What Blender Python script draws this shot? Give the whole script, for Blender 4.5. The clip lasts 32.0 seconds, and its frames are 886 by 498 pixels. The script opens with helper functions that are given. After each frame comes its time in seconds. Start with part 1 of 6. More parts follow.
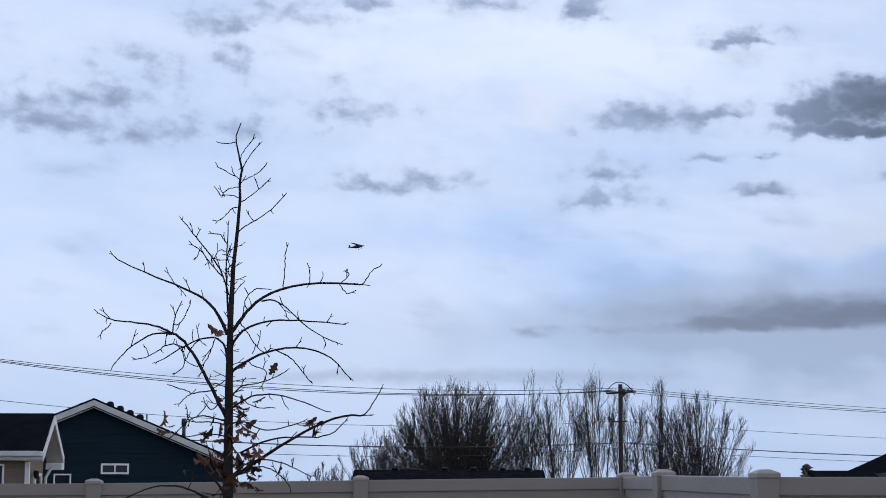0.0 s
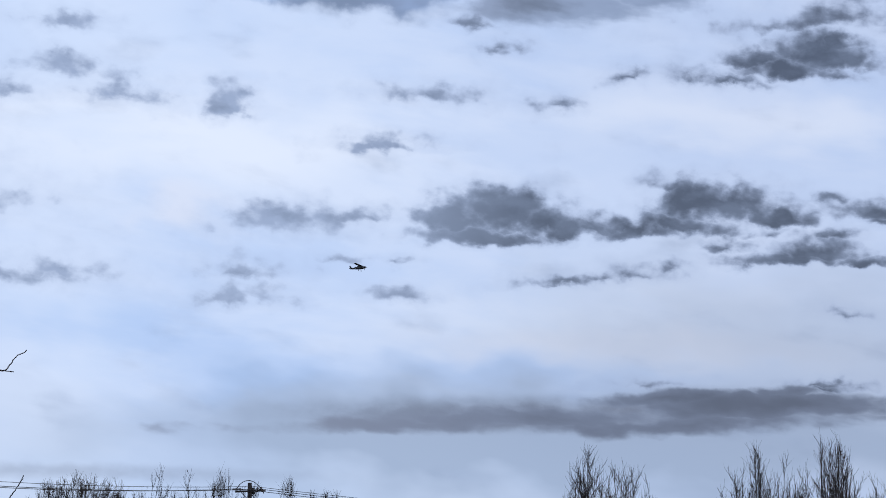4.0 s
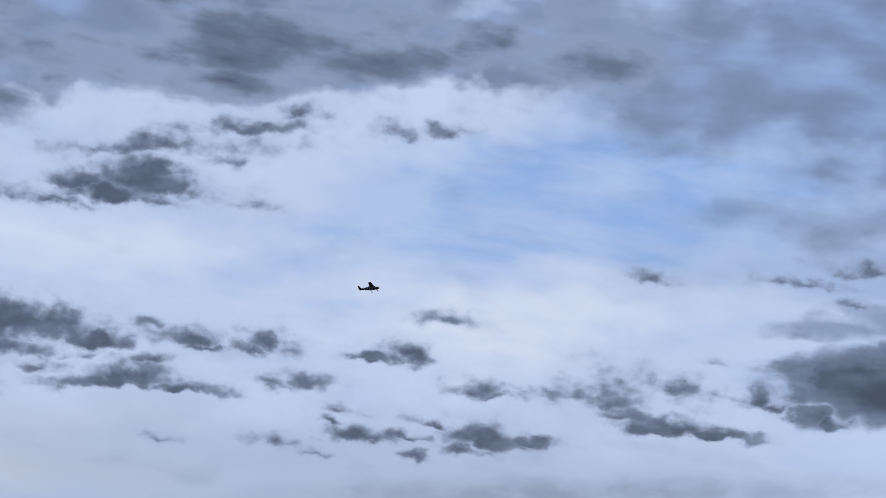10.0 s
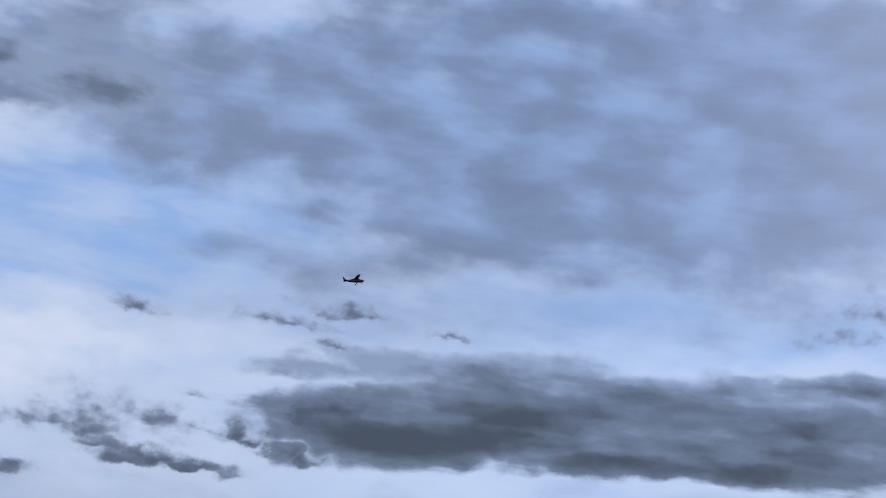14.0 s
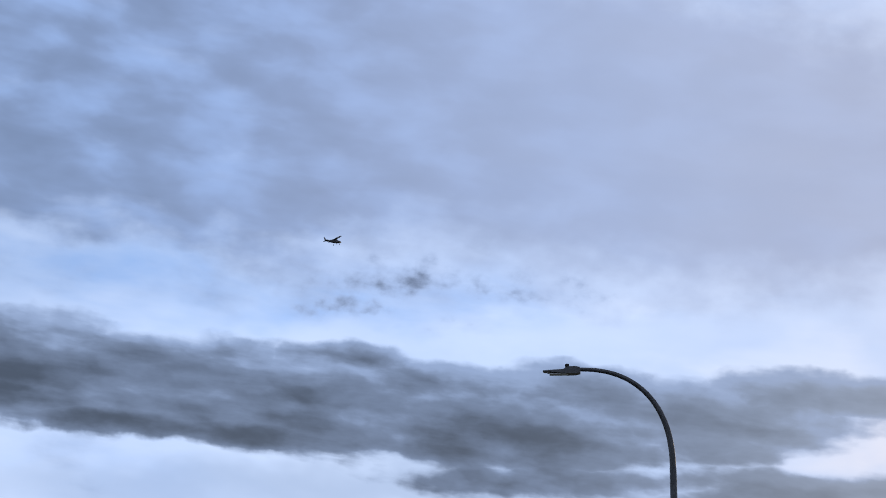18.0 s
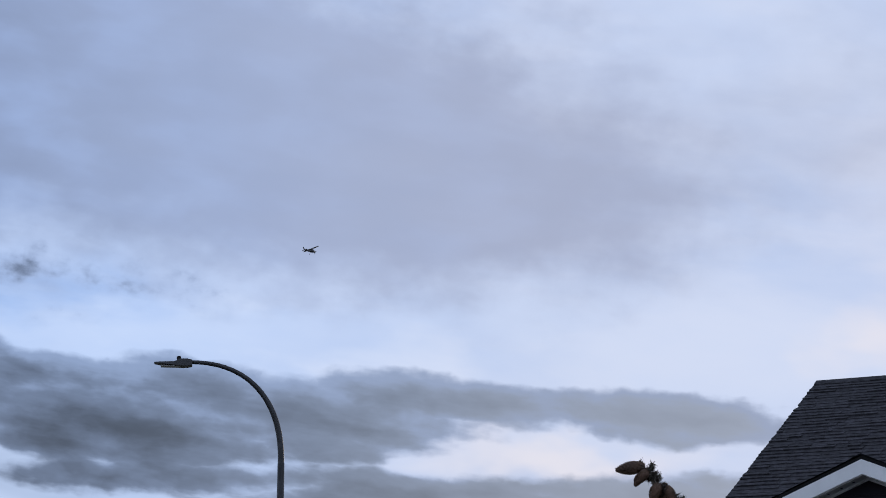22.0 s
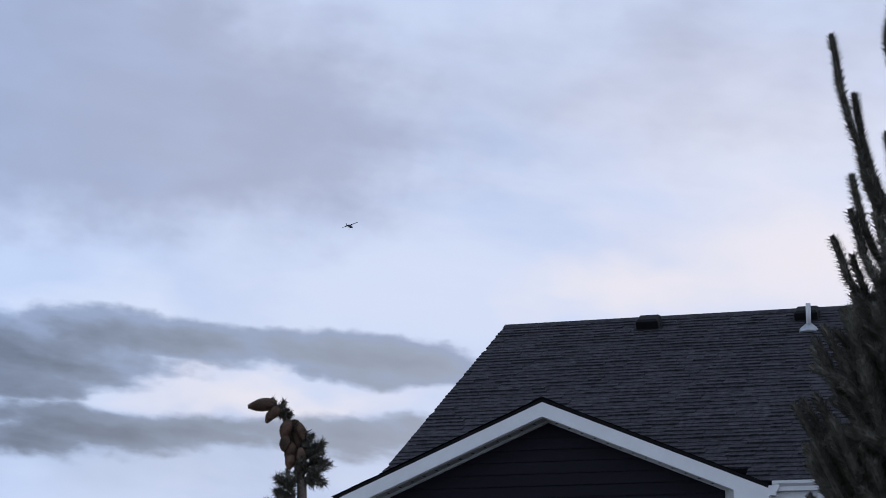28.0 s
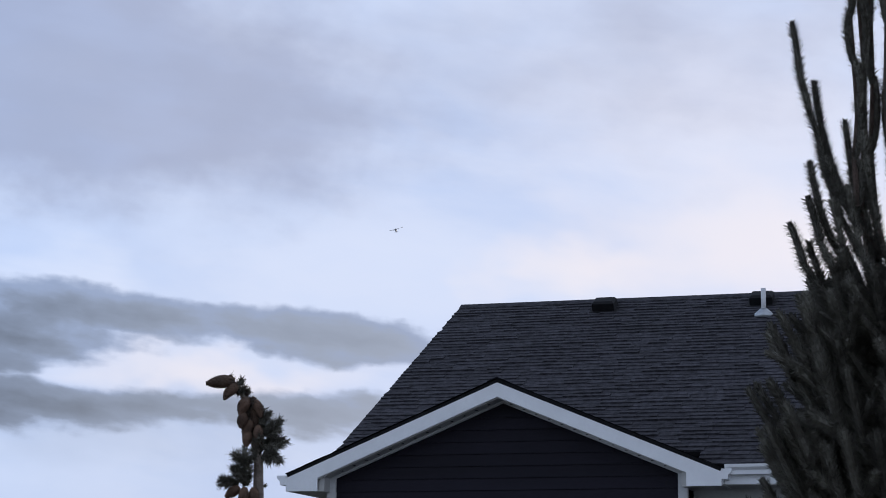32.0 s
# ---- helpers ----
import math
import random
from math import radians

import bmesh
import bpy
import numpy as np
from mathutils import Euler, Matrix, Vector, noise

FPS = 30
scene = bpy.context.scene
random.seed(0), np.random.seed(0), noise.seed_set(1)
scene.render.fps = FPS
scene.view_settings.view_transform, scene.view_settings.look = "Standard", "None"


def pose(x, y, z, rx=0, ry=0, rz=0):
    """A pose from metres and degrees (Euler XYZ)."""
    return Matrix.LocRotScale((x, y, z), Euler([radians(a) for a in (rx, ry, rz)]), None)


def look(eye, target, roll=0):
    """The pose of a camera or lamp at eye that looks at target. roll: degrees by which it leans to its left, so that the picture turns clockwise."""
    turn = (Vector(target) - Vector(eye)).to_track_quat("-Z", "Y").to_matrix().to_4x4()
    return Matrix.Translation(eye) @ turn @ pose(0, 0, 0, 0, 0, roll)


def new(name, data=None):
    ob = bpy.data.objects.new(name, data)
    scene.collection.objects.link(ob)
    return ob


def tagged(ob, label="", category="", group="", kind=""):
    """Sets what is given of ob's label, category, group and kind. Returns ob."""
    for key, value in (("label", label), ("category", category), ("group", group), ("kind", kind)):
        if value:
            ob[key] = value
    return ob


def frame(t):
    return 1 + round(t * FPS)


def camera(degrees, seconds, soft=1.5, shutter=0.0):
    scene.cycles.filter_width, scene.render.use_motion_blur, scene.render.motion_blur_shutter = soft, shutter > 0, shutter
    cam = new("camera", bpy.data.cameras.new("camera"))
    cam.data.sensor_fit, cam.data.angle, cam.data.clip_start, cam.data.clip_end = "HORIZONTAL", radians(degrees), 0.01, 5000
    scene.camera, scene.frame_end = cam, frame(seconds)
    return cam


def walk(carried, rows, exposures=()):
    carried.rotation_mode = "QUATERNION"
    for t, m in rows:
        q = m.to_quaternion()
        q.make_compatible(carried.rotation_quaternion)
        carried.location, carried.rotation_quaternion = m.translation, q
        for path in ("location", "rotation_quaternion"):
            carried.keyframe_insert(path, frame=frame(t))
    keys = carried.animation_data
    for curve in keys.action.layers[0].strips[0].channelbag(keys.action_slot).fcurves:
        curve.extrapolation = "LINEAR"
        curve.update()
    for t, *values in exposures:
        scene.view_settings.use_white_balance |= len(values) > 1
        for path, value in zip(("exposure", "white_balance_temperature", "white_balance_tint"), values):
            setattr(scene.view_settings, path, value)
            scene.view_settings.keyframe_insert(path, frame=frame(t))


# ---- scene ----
cam = camera(24.58, 32.0, soft=0.95, shutter=0.0)
EYE = Vector((0.0, 0.0, 1.6))


def bearing(az, el, dist=1.0):
    """A way from the eye: degrees to the right of +y, degrees up."""
    a, e = radians(az), radians(el)
    return Vector((math.sin(a) * math.cos(e), math.cos(a) * math.cos(e), math.sin(e))) * dist


# seconds, bearing, rise and lean of the hand-held camera, and its drift in place
PATH = [
    (0, 0.00, 7.39, 0.1, 0, 0, 0), (0.5, 0.88, 7.65, 0.18, -0.011, 0.018, 0), (1, 1.85, 8.02, 0.14, -0.02, 0.036, 0),
    (1.5, 2.98, 8.41, 0.17, -0.026, 0.055, 0), (2, 4.36, 8.78, 0.15, -0.034, 0.077, 0), (2.5, 5.97, 9.13, 0.31, -0.052, 0.105, 0),
    (3, 7.49, 9.47, 0.42, -0.079, 0.138, 0), (3.5, 8.95, 9.85, 0.59, -0.1, 0.172, 0), (5.5, 14.41, 11.22, 0.63, -0.105, 0.315, 0),
    (6, 15.76, 11.52, 0.46, -0.096, 0.348, 0), (6.5, 17.09, 11.82, 0.23, -0.078, 0.38, 0), (7, 18.63, 12.16, 0.14, -0.054, 0.411, 0),
    (7.5, 20.34, 12.53, -0.07, -0.023, 0.441, 0), (8, 22.05, 12.88, -0.18, 0.012, 0.47, 0), (8.5, 23.85, 13.19, -0.26, 0.051, 0.499, 0),
    (9, 25.57, 13.42, -0.32, 0.093, 0.527, 0), (9.5, 27.60, 13.57, -0.4, 0.138, 0.554, 0), (10, 29.80, 13.69, -0.53, 0.186, 0.582, 0),
    (10.5, 31.83, 13.88, -0.61, 0.235, 0.609, 0), (11, 33.69, 14.13, -0.67, 0.286, 0.636, 0), (11.5, 35.67, 14.45, -0.7, 0.338, 0.663, 0),
    (12, 37.75, 14.71, -0.52, 0.392, 0.69, 0), (12.5, 39.62, 14.77, -0.35, 0.447, 0.717, 0), (13, 41.35, 14.71, -0.21, 0.503, 0.744, 0),
    (13.5, 42.89, 14.61, -0.1, 0.555, 0.776, 0.003), (14, 44.57, 14.49, 0.02, 0.607, 0.81, 0.005), (14.5, 46.41, 14.37, 0.13, 0.662, 0.843, 0.007),
    (16.5, 53.74, 13.84, -0.08, 0.882, 0.997, 0.021), (17, 55.58, 13.63, -0.06, 0.933, 1.035, 0.025), (17.5, 57.21, 13.44, -0.05, 0.98, 1.07, 0.028),
    (18, 58.78, 13.35, -0.04, 1.021, 1.107, 0.031), (18.5, 60.28, 13.33, 0.15, 1.055, 1.145, 0.033), (19, 62.01, 13.43, 0.33, 1.08, 1.187, 0.035),
    (19.5, 63.59, 13.52, 0.44, 1.098, 1.222, 0.036), (20, 65.10, 13.55, 0.38, 1.106, 1.247, 0.036), (20.5, 66.41, 13.55, 0.53, 1.111, 1.248, 0.033),
    (21, 67.68, 13.47, 0.37, 1.107, 1.238, 0.029), (21.5, 68.82, 13.37, 0.24, 1.095, 1.222, 0.026), (22, 69.93, 13.23, -0.07, 1.077, 1.217, 0.018),
    (22.5, 70.85, 13.06, -0.29, 1.068, 1.199, 0.014), (23, 71.64, 12.90, -0.46, 1.075, 1.146, 0.01), (23.5, 72.42, 12.74, -0.41, 1.1, 1.067, 0.008),
    (24, 73.22, 12.59, -0.37, 1.117, 1.039, 0.005), (24.5, 74.08, 12.47, -0.31, 1.123, 1.045, 0.004), (25, 74.95, 12.37, -0.24, 1.123, 1.042, 0.002),
    (25.5, 75.67, 12.26, -0.06, 1.115, 1.034, 0.001), (26, 76.42, 12.13, -0.1, 1.101, 1.03, 0), (26.5, 77.06, 12.00, 0.16, 1.087, 1.018, 0),
    (28.5, 78.53, 11.37, -0.33, 1.052, 0.993, 0), (29, 78.67, 11.23, -0.36, 1.051, 0.994, 0), (29.5, 78.79, 11.12, -0.41, 1.053, 0.995, 0),
    (30, 78.89, 11.05, -0.32, 1.053, 0.994, 0), (30.5, 79.04, 11.00, -0.15, 1.051, 0.995, 0), (31, 79.20, 11.01, 0.06, 1.045, 0.995, 0),
    (31.5, 79.37, 10.99, 0.27, 1.04, 0.997, 0), (32, 79.53, 10.93, 0.52, 1.034, 0.999, 0),
]
walk(cam, [(t, look(EYE + Vector((ex, ey, ez)), EYE + Vector((ex, ey, ez)) + bearing(az, el, 10), roll)) for t, az, el, roll, ex, ey, ez in PATH],
     exposures=((0.0, 0.03), (3.0, 0.0), (5.5, -0.03), (7.0, -0.14), (9.0, -0.13), (10.5, -0.11), (12.0, -0.13), (14.5, -0.08), (16.8, 0.14), (20.0, 0.04), (23.0, -0.04), (26.0, -0.02), (29.0, 0.03), (32.0, 0.06)))

# ---- world: dusk sky under broken cloud ----
world = bpy.data.worlds.new("sky")
scene.world = world
world.use_nodes = True
wt = world.node_tree
wt.nodes.clear()


def put_in(socket, value):
    if isinstance(value, bpy.types.NodeSocket):
        socket.node.id_data.links.new(value, socket)
    elif value is not None:
        socket.default_value = value


def calc(tree, op, a, b=None, c=None, clamp=False):
    n = tree.nodes.new("ShaderNodeMath")
    n.operation, n.use_clamp = op, clamp
    for s, v in zip(n.inputs, (a, b, c)):
        put_in(s, v)
    return n.outputs[0]


def vec(tree, op, a, b=None, c=None):
    n = tree.nodes.new("ShaderNodeVectorMath")
    n.operation = op
    for s, v in zip(n.inputs, (a, b, c)):
        put_in(s, v)
    return n.outputs["Value" if op == "LENGTH" else "Vector"]


def ramp01(tree, value, lo, hi, to_lo=0.0, to_hi=1.0):
    n = tree.nodes.new("ShaderNodeMapRange")
    n.interpolation_type = "SMOOTHSTEP"
    for s, v in zip(n.inputs, (value, lo, hi, to_lo, to_hi)):
        put_in(s, v)
    return n.outputs[0]


def blend(tree, fac, a, b, mode="MIX"):
    n = tree.nodes.new("ShaderNodeMix")
    n.data_type, n.blend_type = "RGBA", mode
    put_in(n.inputs[0], fac)
    for s, v in ((n.inputs[6], a), (n.inputs[7], b)):
        put_in(s, (*v, 1.0) if isinstance(v, tuple) and len(v) == 3 else v)
    return n.outputs[2]


def noise_at(tree, where, scale, detail=4.0, rough=0.55, out=0, dims="3D", distortion=0.0):
    n = tree.nodes.new("ShaderNodeTexNoise")
    n.noise_dimensions = dims
    put_in(n.inputs["Vector"], where)
    n.inputs["Scale"].default_value, n.inputs["Detail"].default_value = scale, detail
    n.inputs["Roughness"].default_value = rough
    n.inputs["Distortion"].default_value = distortion
    return n.outputs[out]


# clouds: bearing, rise, half width, half height (degrees), weight
CUMULUS_FIRST = (
    (-11.6, 10.9, 2.4, 0.51, 0.41), (-9.9, 11.4, 1.6, 0.38, 0.34), (-8.3, 10.5, 1, 0.35, 0.34), (-6.1, 12.6, 0.5, 0.38, 0.37), (-6.5, 13.6, 0.7, 0.32, 0.31),
    (-8.6, 12.2, 1.1, 0.32, 0.2), (-4.6, 13.9, 1, 0.29, 0.24), (-5.7, 10.6, 1, 0.25, 0.2), (8.5, 13.1, 1, 0.19, 0.31), (5.9, 10.9, 1.2, 0.29, 0.27),
    (4.8, 9.5, 1, 0.25, 0.31), (-0.6, 9.2, 1, 0.25, 0.27), (-2.6, 9.2, 0.7, 0.18, 0.24), (4.4, 8.7, 1, 0.19, 0.27), (0.9, 14.2, 0.9, 0.22, 0.24),
    (-3, 11.3, 0.8, 0.32, 0.17),
)
CUMULUS_SECOND = (
    (4.3, 14.1, 0.6, 0.48, 0.8), (-0.6, 16.2, 1, 0.25, 0.5), (8, 13.1, 0.6, 0.21, 0.65), (9, 13.1, 0.5, 0.21, 0.6), (7.7, 9.9, 0.5, 0.18, 0.65),
    (9, 9.8, 0.4, 0.14, 0.6), (5.8, 11, 1.2, 0.38, 0.55), (7.8, 11.1, 0.9, 0.22, 0.4), (4.7, 9.5, 0.8, 0.24, 0.55), (4.4, 8.7, 0.9, 0.18, 0.45),
    (-2.6, 9.2, 0.9, 0.18, 0.35), (-0.5, 9.3, 1, 0.24, 0.4), (13.5, 9.3, 0.7, 0.16, 0.55),
)
CUMULUS_THIRD = (
    (14.8, 9.4, 0.5, 0.21, 0.45), (15.8, 15.1, 0.4, 0.24, 0.5), (10, 14.5, 1.2, 0.22, 0.35), (1, 14.3, 0.9, 0.27, 0.4), (-0.6, 15, 1.2, 0.3, 0.4),
    (-2.3, 14.3, 0.9, 0.21, 0.35), (9, 8.9, 0.7, 0.18, 0.35), (11.3, 16.6, 0.7, 0.19, 0.4), (12, 15.9, 0.5, 0.19, 0.35), (19.5, 10.7, 0.5, 0.19, 0.5),
)
CUMULUS_LUMPS = (
    (10.6, 11.2, 1.2, 0.64, 1.1), (12.1, 11.4, 1.5, 0.73, 1.2), (13.2, 11, 1.2, 0.67, 1.1), (11.8, 10.6, 2.4, 0.35, 1), (14.6, 10.8, 1.1, 0.25, 0.7),
    (17.3, 11.5, 1.2, 0.76, 1.2), (18.6, 11.5, 1.3, 0.7, 1.2), (19.8, 11.1, 1.1, 0.38, 0.95), (16, 10.8, 1.4, 0.35, 0.95), (19.3, 15.5, 1, 0.35, 0.95),
    (20, 15.2, 1.5, 0.41, 1.05), (21.6, 15.5, 1.4, 0.64, 1.15), (22.4, 15.4, 0.8, 0.48, 1), (18.6, 14.9, 0.7, 0.14, 0.6),
)
CUMULUS_FOURTH = (
    (23.6, 6, 1, 0.29, 0.7), (21.1, 6.3, 1, 0.19, 0.5), (4.2, 14.4, 0.6, 0.41, 0.7), (12, 15.9, 0.5, 0.22, 0.35), (11.3, 16.6, 0.4, 0.16, 0.4),
)
CUMULUS_FIFTH = (
    (12.2, 11.2, 1.5, 0.8, 1.1), (13.7, 10.9, 1.8, 0.51, 1), (11.6, 11.7, 1, 0.4, 0.8), (15.6, 10.9, 1.5, 0.32, 0.85), (17.6, 11.5, 1.5, 0.72, 1.1),
    (18.8, 11.5, 1.6, 0.6, 1), (19.9, 11.2, 1, 0.35, 0.85), (17.2, 10.9, 1.9, 0.32, 0.9), (16.8, 12, 0.8, 0.29, 0.7), (20.9, 10.1, 1.3, 0.54, 1),
    (20.2, 9.9, 2, 0.29, 0.9), (22.3, 9.7, 1.4, 0.21, 0.85), (18.6, 10.4, 0.6, 0.25, 0.6), (21.2, 10.6, 0.6, 0.29, 0.7), (22.3, 11.2, 1.1, 0.4, 0.75),
    (21.7, 11.5, 0.6, 0.22, 0.6), (22.8, 10.9, 1, 0.16, 0.6),
)
CUMULUS_SIXTH = (
    (24.9, 11, 1, 0.45, 0.9), (24.3, 10.8, 0.7, 0.22, 0.7), (26, 10, 0.9, 0.32, 0.8), (25.2, 9.9, 0.6, 0.16, 0.5), (28.5, 10.8, 1, 0.41, 1),
    (27.6, 10.7, 0.9, 0.19, 0.9), (28.9, 10.7, 0.7, 0.38, 0.9), (30.7, 9.8, 0.8, 0.29, 0.55), (31.3, 9.6, 0.6, 0.13, 0.4), (33.5, 9.5, 1, 0.22, 0.35),
    (34.9, 9.4, 1.5, 0.64, 0.33), (35.8, 8.6, 1.4, 0.35, 1), (35, 8.9, 1, 0.32, 0.8), (30.9, 8.4, 1.6, 0.51, 1.05), (32, 8.3, 1.2, 0.24, 0.9),
    (29.5, 8.8, 0.7, 0.22, 0.8), (30.3, 8.1, 1, 0.22, 0.7),
)
CUMULUS_SEVENTH = (
    (27.4, 8.5, 1.4, 0.29, 0.85), (28.7, 8.4, 1, 0.16, 0.7), (26.5, 8.9, 0.6, 0.14, 0.6), (27, 9.2, 0.6, 0.13, 0.35), (28.9, 7.9, 0.6, 0.18, 0.6),
    (24.9, 8.4, 0.7, 0.25, 0.45), (26, 8, 0.6, 0.16, 0.35), (21.7, 8.4, 0.5, 0.13, 0.35), (21.2, 15.6, 1.7, 0.57, 1), (19.2, 15.5, 0.9, 0.45, 0.8),
    (21.8, 15.9, 1.2, 0.32, 0.8), (18.9, 14.9, 0.7, 0.19, 0.55), (22.5, 15.4, 1, 0.38, 0.7), (24.1, 15, 0.8, 0.24, 0.35), (17.5, 15, 0.6, 0.29, 0.5),
    (21.5, 15, 0.8, 0.22, 0.6), (35.9, 12.8, 1, 0.22, 0.5), (29.7, 11.7, 0.7, 0.16, 0.3),
)
CUMULUS_EIGHTH = (
    (24.1, 17.1, 2.2, 0.32, 0.6), (25.3, 17.5, 1, 0.29, 0.45), (21.5, 16.5, 3.3, 0.32, 0.4), (19.8, 16.4, 1.3, 0.25, 0.45), (23.8, 16.2, 0.7, 0.22, 0.35),
    (29.9, 17, 0.8, 0.25, 0.55), (28.3, 16.9, 0.7, 0.25, 0.35), (12, 15.9, 0.7, 0.22, 0.45), (15.7, 15, 0.4, 0.29, 0.55), (13.6, 14.3, 0.5, 0.22, 0.35),
    (13.6, 9.3, 1, 0.16, 0.5), (15.8, 9.5, 1, 0.22, 0.4), (14.8, 9.4, 0.6, 0.16, 0.4), (16.9, 9.7, 0.4, 0.19, 0.35), (20.9, 6.4, 1.1, 0.16, 0.6),
    (28.8, 6.3, 1.3, 0.16, 0.7), (33.5, 6.2, 4, 0.19, 0.9), (15.9, 6.4, 1, 0.13, 0.4),
)
CUMULUS_NINTH = (
    (40.8, 9.7, 1.2, 0.72, 1.1), (42.4, 9.3, 1.6, 0.51, 1.05), (40.5, 10, 0.8, 0.4, 0.9), (38.7, 9.2, 0.5, 0.48, 0.9), (39, 9, 1, 0.22, 0.8),
    (40.6, 8.5, 0.6, 0.32, 0.95), (36.2, 8.6, 1.3, 0.32, 1), (37.5, 8.3, 1.3, 0.25, 1), (35.5, 8.7, 0.7, 0.19, 0.8), (32.5, 8.3, 0.6, 0.22, 0.9),
    (34.9, 9.3, 0.6, 0.38, 0.45), (36.3, 9.6, 1, 0.32, 0.35), (37.9, 9.3, 1, 0.25, 0.35), (37.7, 10.4, 0.4, 0.16, 0.4), (40.3, 12.4, 1.6, 0.19, 0.5),
    (42, 12.7, 1.3, 0.22, 0.4), (41.6, 11.8, 0.8, 0.16, 0.5), (44.5, 12, 0.7, 0.16, 0.4),
)
CUMULUS_LAST = (
    (56.4, 12.45, 1.4, 0.3, 0.24), (58.6, 12.4, 1.6, 0.28, 0.2), (60.5, 12.1, 1.2, 0.2, 0.16), (55.8, 11.6, 1.0, 0.16, 0.16),
)
BANK_ZERO = (
    (13.4, 19, 4, 1.35, 0.98), (15, 17.7, 3.3, 0.76, 0.91), (13, 17.1, 2.7, 0.54, 0.77), (18.8, 18.2, 1.2, 0.56, 0.77), (25, 19.4, 4.9, 1.35, 1.05),
    (23.5, 18.4, 2.7, 0.67, 0.91), (28.3, 19, 3, 0.7, 0.98), (21.1, 18.9, 4.4, 0.8, 0.70), (31.5, 19.4, 2, 0.64, 0.84), (34.1, 19.1, 2.7, 1.27, 0.56),
    (11.9, 20.1, 5.1, 0.95, 1.05), (24.2, 21, 5.1, 0.8, 0.98),
)
BANK_LOW = (
    (8.6, 5.25, 4.4, 0.26, 0.42), (13.0, 5.5, 5.0, 0.34, 0.6), (19.2, 5.8, 4, 0.40, 1.0), (20.5, 6.2, 1.1, 0.22, 0.6), (23.8, 6, 1, 0.26, 0.8),
    (26.8, 5.8, 1.8, 0.24, 0.75), (16.6, 6.05, 2.4, 0.24, 0.8), (17.0, 5.35, 5.0, 0.28, 0.5),
)
BANK_EARLY = (
    (43.8, 11.3, 1, 0.48, 0.6), (45.1, 10.9, 2.1, 0.72, 0.65), (47.2, 10.9, 2.9, 0.72, 0.62), (40.9, 11.2, 2.1, 0.35, 0.55), (50.4, 10.3, 3.2, 0.72, 0.62),
    (52.8, 10.4, 2.4, 0.4, 0.55), (46.4, 9.1, 5.3, 0.8, 1.1), (52, 9.2, 5.3, 1.19, 1.2), (55.1, 9.1, 4.8, 1.35, 1.25), (56.3, 10.2, 2.6, 0.48, 0.9),
    (48.8, 8.5, 4.2, 0.48, 1), (53.5, 8.2, 4, 0.56, 1.1), (43.2, 9.9, 4, 0.64, 0.65), (41.4, 9.6, 2.6, 1.05, 1.5), (44.2, 9.2, 3.4, 0.9, 1.5), (40.2, 8.7, 0.8, 0.4, 0.9), (42.8, 9.4, 4.2, 1.15, 1.2),
)
# the long dark bank sinks towards the east; below it lies a paler second one
BANK_LONG = (
    (47.5, 9.75, 5.6, 1.5, 1.1), (54, 8.95, 6.2, 1.42, 1.2), (60.5, 8.3, 5.6, 1.45, 1.15), (65.5, 8.5, 4.2, 1.25, 1.2), (43.5, 11.2, 2.9, 0.57, 0.7),
    (46.5, 10.7, 4.2, 0.8, 0.8), (70.3, 8.98, 4.6, 0.74, 1.2), (76.3, 8.38, 4.8, 0.7, 1.15), (67.5, 8.2, 3.2, 0.7, 0.8), (82.5, 8.2, 3.0, 0.4, 0.7), (58.5, 9.55, 3.6, 0.8, 1.1), (63.2, 9.2, 3.4, 0.8, 1.1),
)
BANK_UNDER = (
    (62.5, 6.85, 5.0, 0.55, 0.85), (69.3, 6.35, 4.4, 0.72, 0.82), (75.2, 6.25, 4.0, 0.66, 0.78), (79.5, 6.3, 2.6, 0.4, 0.6), (66.0, 6.1, 3.0, 0.5, 0.55),
)
DECK = (
    (13.5, 18.3, 7, 0.95, 0.9), (6.1, 17.6, 3.7, 0.8, 0.75), (25.9, 19.2, 5.7, 1.35, 1.2), (15.1, 18.7, 5, 1.59, 0.8), (36.6, 18.1, 5.7, 2.55, 0.8),
    (47.5, 18.4, 11.7, 5.25, 0.95), (31.6, 19.3, 4.7, 1.11, 0.75), (25, 21, 15.3, 2.39, 0.9), (14.3, 19.4, 15.2, 2.07, 0.8), (59.7, 16.7, 10.3, 5.25, 0.55),
    (53.9, 17.3, 7.5, 6.05, 0.6), (63.9, 18.9, 10.9, 3.5, 0.7), (44.9, 14.1, 9.8, 1.91, 0.4), (44.8, 18.3, 6.7, 3.98, 0.45), (69.5, 15.3, 11.5, 4.14, 0.48),
    (69.1, 13.8, 9.8, 3.4, 0.45), (79.0, 16.5, 15.0, 5.5, 0.28), (7.5, 18.0, 5.0, 1.5, 1.0), (88.0, 17.0, 9.0, 4.5, 0.3),
)
STREAK = (
    (13.2, 5.6, 8.3, 0.54, 0.95), (17.2, 6, 2.4, 0.41, 0.9), (7.2, 5.15, 2.7, 0.18, 0.4), (9.9, 5.25, 3, 0.24, 0.45), (13.5, 5.45, 3.7, 0.41, 0.5),
    (20.7, 5.8, 2.7, 0.35, 0.8), (27.1, 5.8, 2.1, 0.29, 0.75), (33.7, 6.7, 11.2, 0.64, 0.55), (-0.5, 3.8, 8, 0.25, 0.35),
)
